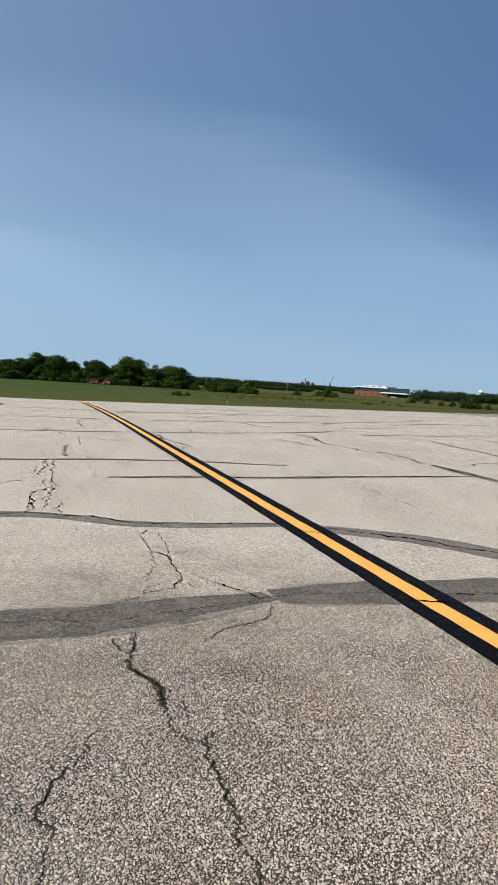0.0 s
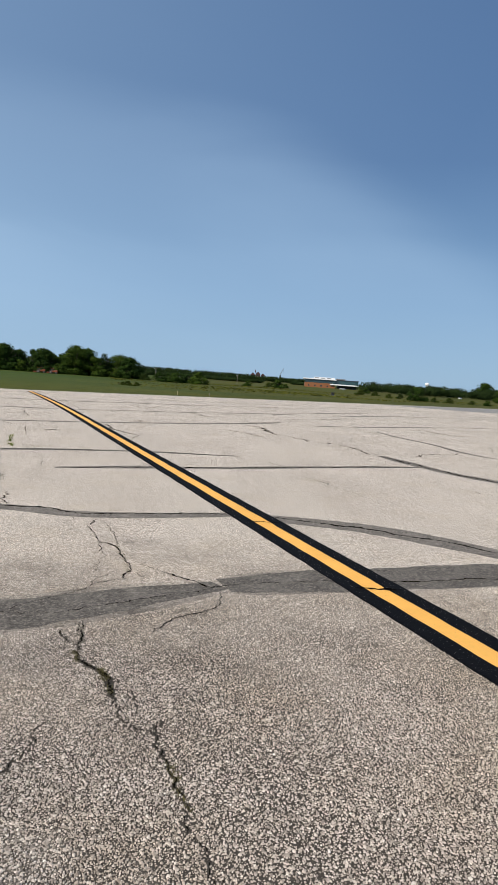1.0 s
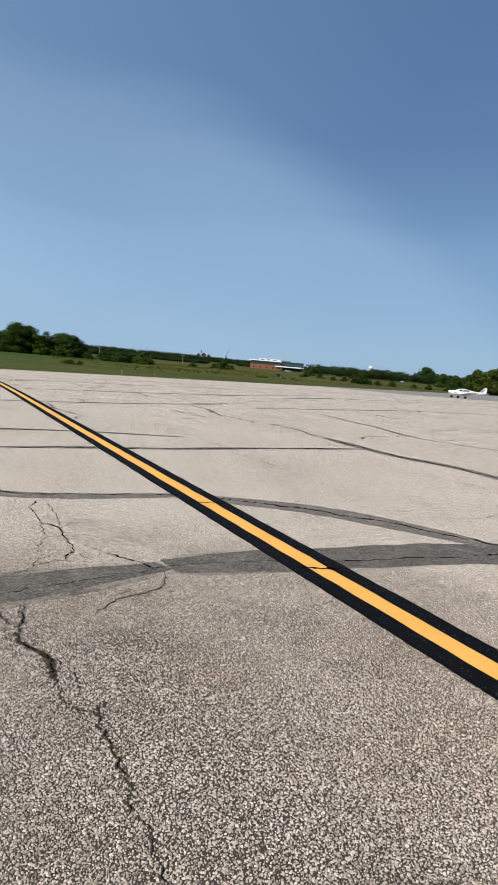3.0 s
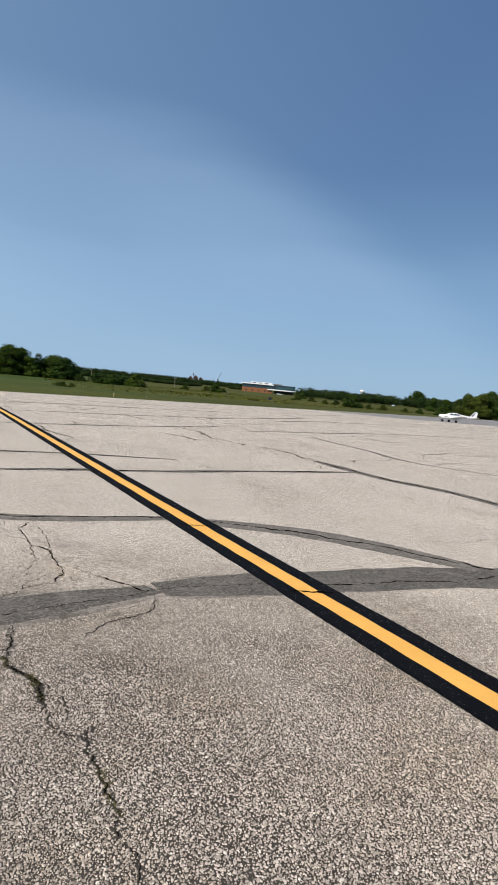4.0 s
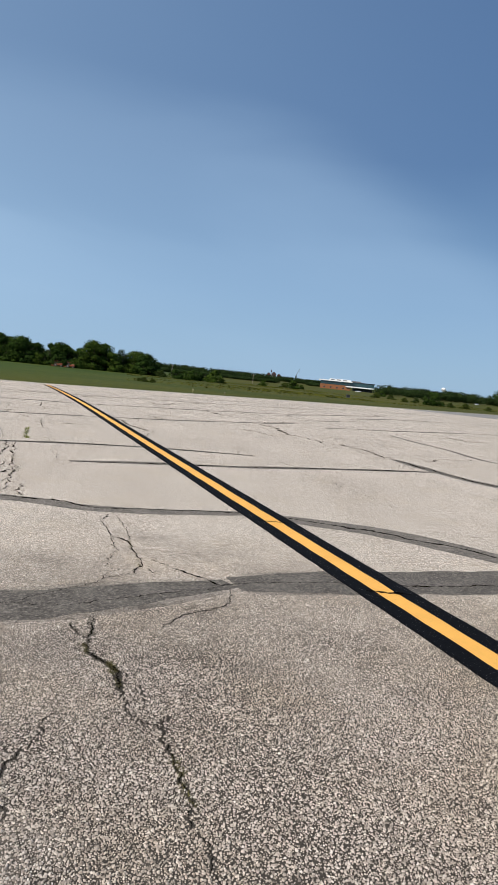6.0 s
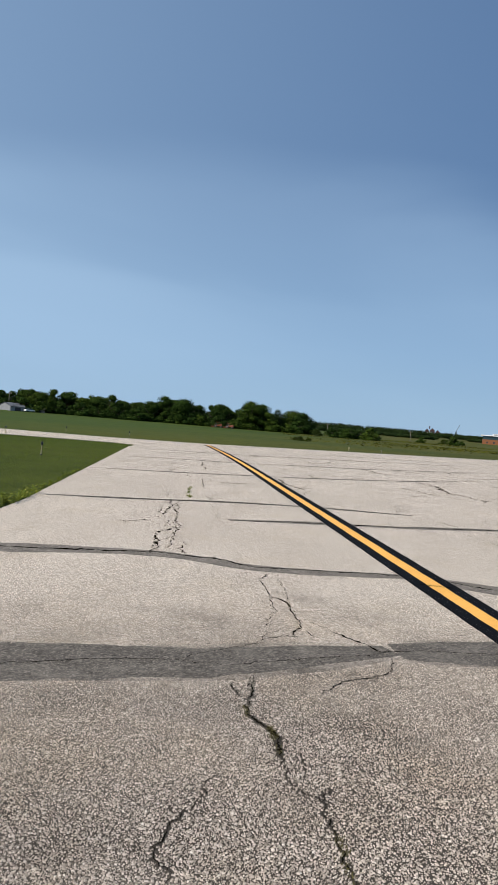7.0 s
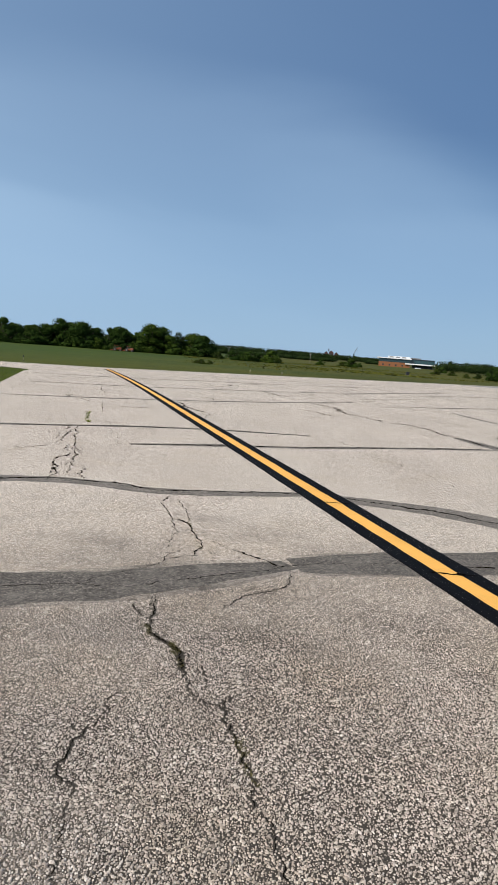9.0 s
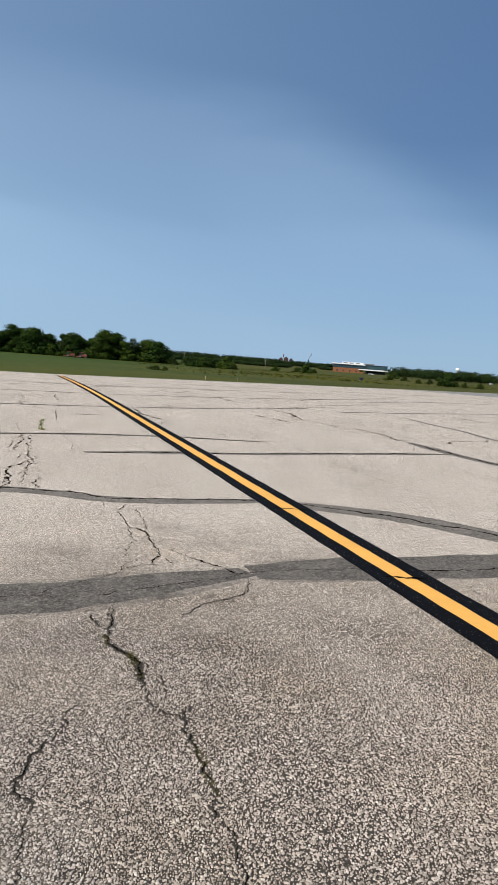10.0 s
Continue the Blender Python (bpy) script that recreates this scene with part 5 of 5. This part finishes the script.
def white_shed(az, dist, w, h, label):
    x, y = around(az, dist)
    b = base("shed", pose(x, y, land(x, y), 0, 0, (32 if w > 5 else 0) - az), label, "shed")
    bm = gabled(bmesh.new(), -w / 2, 0, w / 2, 8, 0, h * 0.6, h)
    part("wall", bm, M_PALE if w > 5 else M_WOOD, b)
    bm = bmesh.new()
    for s in (-1, 1):
        vs = [bm.verts.new(p) for p in ((-w / 2 - 0.3, 4 + s * 4.4, h * 0.57), (w / 2 + 0.3, 4 + s * 4.4, h * 0.57), (w / 2 + 0.3, 4, h + 0.08), (-w / 2 - 0.3, 4, h + 0.08))]
        bm.faces.new(vs)
    bmesh.ops.solidify(bm, geom=bm.faces[:], thickness=0.12)
    part("roof", bm, M_PALE if w > 5 else M_WOOD, b)
    part("door", box(bmesh.new(), -1.2, -0.06, 0, 1.2, 0.05, h * 0.45), M_DARK, b)


white_shed(-27.9, 276, 6.2, 2.9, "low pale grey gabled shed before the trees")
white_shed(-26.4, 280, 4.8, 1.9, "low brown-roofed outbuilding before the trees")


def car(az, dist, mat, label, turn_=0, k=1.0):
    x, y = around(az, dist)
    c = base("car", pose(x, y, land(x, y), 0, 0, turn_), label, "car")
    vs, fs = loft([(-2.2 * k, 0, 0.6 * k, 0.7 * k, 0.2 * k), (-2.1 * k, 0, 0.65 * k, 0.82 * k, 0.32 * k), (0, 0, 0.66 * k, 0.88 * k, 0.36 * k), (2.0 * k, 0, 0.62 * k, 0.82 * k, 0.3 * k), (2.2 * k, 0, 0.58 * k, 0.7 * k, 0.2 * k)], 12, 4)
    part("body", mesh("body", vs, fs, mat), mat, c)
    vs, fs = loft([(-1.6 * k, 0, 1.0 * k, 0.6 * k, 0.1 * k), (-1.1 * k, 0, 1.2 * k, 0.7 * k, 0.26 * k), (0.4 * k, 0, 1.2 * k, 0.7 * k, 0.26 * k), (1.1 * k, 0, 1.0 * k, 0.6 * k, 0.08 * k)], 12, 4)
    part("cabin", mesh("cabin", vs, fs, M_WINDOW), M_WINDOW, c, "dark glazed cabin")
    for wx in (-1.35, 1.35):
        for wy in (-0.8, 0.8):
            part("wheel", tube(bmesh.new(), (wx * k, wy * k - 0.1, 0.32 * k), (wx * k, wy * k + 0.1, 0.32 * k), 0.32 * k, 0.32 * k, 14), M_RUBBER, c)


car(-27.05, 276, M_WHITE, "white car parked by the shed", 60, 0.9)
car(1.28, 760, M_WHITE, "white vehicle on the far road", 60, 1.4)
car(20.6, 490, M_WHITE, "small white car parked before the woods", 50, 0.9)
car(23.2, 480, M_WHITE, "small white car parked before the woods", 65, 0.9)
car(11.5, 560, M_WHITE, "white car parked by the office building", 5)


def tractor(az, dist, turn_):
    x, y = around(az, dist)
    t = base("tractor", pose(x, y, land(x, y), 0, 0, turn_), "orange-red mowing tractor parked before the trees", "tractor", "tractors before the trees")
    part("body", box(bmesh.new(), -1.5, -0.45, 0.55, 1.5, 0.45, 1.15, 0.08), M_ORANGE, t)
    part("bonnet", box(bmesh.new(), 0.2, -0.38, 1.15, 1.5, 0.38, 1.4, 0.08), M_ORANGE, t)
    part("seat", box(bmesh.new(), -0.9, -0.3, 1.15, -0.4, 0.3, 1.6, 0.05), M_DARK, t)
    part("canopy", box(bmesh.new(), -1.3, -0.6, 2.0, 0.2, 0.6, 2.1, 0.03), M_ORANGE, t)
    for sx, sy in ((-1.2, -0.5), (-1.2, 0.5), (0.1, -0.5), (0.1, 0.5)):
        part("post", tube(bmesh.new(), (sx, sy, 1.1), (sx, sy, 2.0), 0.03, 0.03, 6), M_DARK, t)
    for wx, r in ((-0.95, 0.6), (1.1, 0.38)):
        for wy in (-0.65, 0.65):
            w = part("wheel", tube(bmesh.new(), (wx, wy - 0.14, r), (wx, wy + 0.14, r), r, r, 16), M_RUBBER, t)
            part("rim", tube(bmesh.new(), (wx, wy - 0.15, r), (wx, wy + 0.15, r), r * 0.5, r * 0.5, 12), M_WOOD, w)
    part("mower_deck", box(bmesh.new(), -2.6, -0.8, 0.2, -1.5, 0.8, 0.55, 0.06), M_ORANGE, t)


tractor(-12.3, 276, 6)
tractor(-11.35, 277, -8)


def pole(az, dist, h):
    x, y = around(az, dist)
    p = base("utility_pole", pose(x, y, land(x, y)), "weathered wooden utility pole in the meadow", "pole", "utility poles")
    part("shaft", tube(bmesh.new(), (0, 0, -0.5), (0, 0, h), 0.16, 0.11, 8), M_WOOD, p)
    part("crossarm", box(bmesh.new(), -0.9, -0.06, h - 0.7, 0.9, 0.06, h - 0.58), M_WOOD, p)
    for dx in (-0.8, 0, 0.8):
        part("insulator", tube(bmesh.new(), (dx, 0, h - 0.58), (dx, 0, h - 0.42), 0.05, 0.03, 6), M_OFFWHITE, p)


pole(-3.5, 400, 6.0)
pole(3.03, 420, 5.6)
pole(-28.6, 284, 7.0)


def water_tower():
    x, y = around(18.03, 1900)
    z = land(x, y)
    w = base("water_tower", pose(x, y, z), "white water tower rising beyond the woods", "tower")
    vs, fs = loft([(k * 1.0, 0, 0, r, r) for k, r in ((16, 3.0), (17.5, 6.0), (19.5, 7.6), (22, 8.0), (24.5, 7.4), (26.0, 5.0), (26.8, 1.0))], 24)
    vs = [(b, c, a) for a, b, c in vs]
    part("tank", mesh("tank", vs, fs, M_WHITE, True), M_WHITE, w)
    part("stem", tube(bmesh.new(), (0, 0, -1), (0, 0, 17), 3.6, 2.6, 20), M_WHITE, w)
    part("band", tube(bmesh.new(), (0, 0, 18.6), (0, 0, 21.5), 7.2, 8.02, 24), M_NAVY, w, "dark band round the tank")
    w.scale = (0.72, 0.72, 0.93)


water_tower()


def crane():
    x, y = around(6.45, 1100)
    c = base("crane", pose(x, y, land(x, y), 0, 0, 0), "far construction crane with a raised boom", "crane")
    part("base", box(bmesh.new(), -0.8, -0.8, 0, 0.8, 0.8, 10.6), M_DARK, c)
    bm = bmesh.new()
    a, e = Vector((0, 0, 11)), Vector((4.5, 0, 20.5))
    for dx in (-0.5, 0.5):
        tube(bm, a + Vector((dx, 0, 0)), e + Vector((dx * 0.3, 0, 0)), 0.18, 0.14, 6)
    for i in range(8):
        p, q = a.lerp(e, i / 8), a.lerp(e, (i + 1) / 8)
        tube(bm, p + Vector((-0.4, 0, 0)), q + Vector((0.3, 0, 0)), 0.1, 0.1, 5)
    part("boom", bm, M_METAL, c)
    part("cable", tube(bmesh.new(), e, e - Vector((0, 0, 6)), 0.06, 0.06, 5), M_DARK, c)


crane()


# ---- the parked light aeroplane ----
def aeroplane():
    a = base("light_aeroplane", pose(45.9, 102.5, 0.008, 0, 0, -1), "white low-wing light aeroplane with dark stripes parked on the apron", "aeroplane")
    # along +x from nose to tail
    vs, fs = loft([(0.16, 0, 0.94, 0.17, 0.16), (0.28, 0, 0.94, 0.40, 0.30), (0.6, 0, 0.95, 0.49, 0.37), (1.2, 0, 0.96, 0.54, 0.42), (2.0, 0, 0.98, 0.57, 0.46), (3.2, 0, 1.0, 0.57, 0.47), (4.1, 0, 1.04, 0.46, 0.38), (5.2, 0, 1.10, 0.29, 0.26), (6.4, 0, 1.15, 0.14, 0.16), (7.0, 0, 1.17, 0.05, 0.09)], 20, 2.6)
    part("fuselage", mesh("fuselage", vs, fs, M_WHITE, True), M_WHITE, a)
    vs, fs = loft([(1.35, 0, 1.26, 0.36, 0.06), (1.85, 0, 1.42, 0.50, 0.20), (2.5, 0, 1.48, 0.535, 0.26), (3.3, 0, 1.46, 0.52, 0.25), (4.2, 0, 1.36, 0.38, 0.17), (5.2, 0, 1.28, 0.20, 0.10), (6.0, 0, 1.27, 0.10, 0.05)], 18, 2.6)
    part("cabin_roof", mesh("cabin_roof", vs, fs, M_WHITE, True), M_WHITE, a)
    for s in (-1, 1):
        for x0, x1 in ((1.78, 2.42), (2.52, 3.12), (3.22, 3.60)):
            bm = bmesh.new()
            y0 = 0.478 * s
            v = [bm.verts.new(p) for p in ((x0, y0 + 0.095 * s, 1.33), (x1, y0 + 0.10 * s, 1.33), (x1 - 0.05, y0 + 0.075 * s, 1.60), (x0 + 0.16, y0 + 0.075 * s, 1.60))]
            bm.faces.new(v)
            bmesh.ops.solidify(bm, geom=bm.faces[:], thickness=0.03)
            part("side_window", bm, M_WINDOW, a)
        vs, fs = wing((1.85, 0.4 * s, 0.70), (2.0, 4.9 * s, 1.24), 1.70, 1.25, 0.075)
        w = part("wing", mesh("wing", vs, fs, M_WHITE), M_WHITE, a)
        vs, fs = wing((1.98, 4.88 * s, 1.235), (2.10, 5.02 * s, 1.26), 1.27, 1.05, 0.08)
        part("wing_tip", mesh("wing_tip", vs, fs, M_WHITE), M_WHITE, w)
        vs, fs = wing((2.95, 2.6 * s, 0.965), (2.98, 4.6 * s, 1.20), 0.34, 0.30, 0.03)
        part("aileron", mesh("aileron", vs, fs, M_OFFWHITE), M_OFFWHITE, w)
        vs, fs = wing((6.25, 0.05 * s, 1.14), (6.42, 1.45 * s, 1.14), 0.80, 0.66, 0.05)
        part("tailplane", mesh("tailplane", vs, fs, M_WHITE), M_WHITE, a)
        part("stripe", box(bmesh.new(), 0.9, 0.535 * s - 0.012, 0.93, 3.7, 0.535 * s + 0.042, 1.0), M_NAVY, a, "dark side stripe")
        bm = bmesh.new()
        for i in range(6):
            box(bm, 3.95 + i * 0.20, s * (0.50 - i * 0.036) - 0.02, 0.94, 4.09 + i * 0.20, s * (0.50 - i * 0.036) + 0.02, 1.20)
        part("marking_bars", bm, M_NAVY, a, "row of short dark bars")
    bm = bmesh.new()
    v = [bm.verts.new(p) for p in ((1.50, -0.32, 1.34), (1.50, 0.32, 1.34), (1.94, 0.36, 1.64), (1.94, -0.36, 1.64))]
    bm.faces.new(v)
    bmesh.ops.solidify(bm, geom=bm.faces[:], thickness=0.03)
    part("windscreen", bm, M_WINDOW, a)

    def upright(prof, half):
        bm = bmesh.new()
        bm.faces.new([bm.verts.new((x, -half, z)) for x, z in prof])
        r = bmesh.ops.extrude_face_region(bm, geom=bm.faces[:])
        bmesh.ops.translate(bm, vec=(0, 2 * half, 0), verts=[g for g in r["geom"] if isinstance(g, bmesh.types.BMVert)])
        return bm

    fin = part("fin", upright(((5.45, 1.24), (5.95, 1.36), (6.75, 2.20), (7.12, 2.20), (6.95, 1.16)), 0.045), M_WHITE, a)
    part("fin_stripe", upright(((6.12, 1.42), (6.72, 2.02), (6.94, 2.02), (6.42, 1.34)), 0.050), M_NAVY, fin, "dark diagonal stripe")
    part("rudder", upright(((6.96, 1.16), (7.13, 2.19), (7.34, 2.16), (7.22, 1.14)), 0.03), M_WHITE, fin)
    vs, fs = loft([(-0.07, 0, 0.95, 0.02, 0.02), (0.02, 0, 0.95, 0.10, 0.10), (0.2, 0, 0.95, 0.15, 0.15)], 14)
    part("spinner", mesh("spinner", vs, fs, M_WHITE, True), M_WHITE, a)
    part("propeller", box(bmesh.new(), 0.04, -0.90, 0.90, 0.08, 0.90, 1.0, 0.015), M_DARK, a)
    for x, y, top in ((0.75, 0, 0.70), (2.65, -1.52, 0.80), (2.65, 1.52, 0.80)):
        g = part("gear_leg", tube(bmesh.new(), (x, y, 0.18), (x, y, top), 0.045, 0.06, 10), M_OFFWHITE, a)
        part("tyre", tube(bmesh.new(), (x, y - 0.085, 0.22), (x, y + 0.085, 0.22), 0.22, 0.22, 18), M_RUBBER, g)
        part("wheel_hub", tube(bmesh.new(), (x, y - 0.08, 0.22), (x, y + 0.08, 0.22), 0.06, 0.06, 12), M_DARK, g)
    part("aerial", tube(bmesh.new(), (4.1, 0, 1.48), (4.4, 0, 1.84), 0.015, 0.008, 5), M_DARK, a)
    part("aerial", tube(bmesh.new(), (3.2, 0, 1.68), (3.4, 0, 1.95), 0.015, 0.008, 5), M_DARK, a)
    a.scale = (0.85, 0.85, 0.85)
    return a


aeroplane()


# ---- the rotor over the eye, at rest ----
def rotor():
    r = base("helicopter_rotor", pose(0.1, -1.3, 0, 0, 0, 12), "dark two-bladed helicopter rotor with yellow blade tips, at rest", "rotor")
    part("mast", tube(bmesh.new(), (0, 0, 0), (0, 0, 3.2), 0.10, 0.06, 16), M_METAL, r)
    hub = part("hub", box(bmesh.new(), -0.35, -0.09, 3.12, 0.35, 0.09, 3.28, 0.03), M_METAL, r)
    part("hub_cap", tube(bmesh.new(), (0, 0, 3.28), (0, 0, 3.36), 0.07, 0.04, 12), M_DARK, hub)
    for s in (-1, 1):
        vs, fs = wing((-0.07 * s, 0.3, 0), (-0.07 * s, 4.94, 0), 0.254, 0.254, 0.05)
        m = Matrix.Translation((0, 0, 3.22)) @ Matrix.Rotation(radians(-90 * s), 4, "Z")
        put = lambda vv: [tuple(m @ Vector(v)) for v in vv]
        b = part("blade", mesh("blade", put(vs), fs, M_DARK), M_DARK, r, "dark grey rotor blade")
        vs, fs = wing((-0.07 * s, 4.94, 0), (-0.07 * s, 5.02, 0), 0.254, 0.23, 0.05)
        part("tip_cap", mesh("tip_cap", put(vs), fs, M_YELLOW), M_YELLOW, b, "yellow tip cap")
        vs, fs = wing((-0.085 * s, 0.5, 0), (-0.085 * s, 4.93, 0), 0.06, 0.06, 0.10)
        part("leading_edge", mesh("leading_edge", put(vs), fs, M_BLADE_BROWN), M_BLADE_BROWN, b, "brown worn leading edge")
        bm = box(bmesh.new(), 0.17, 4.4, -0.003, 0.25, 4.7, 0.003)
        bmesh.ops.transform(bm, matrix=m, verts=bm.verts)
        part("trim_tab", bm, M_DARK, b)


rotor()
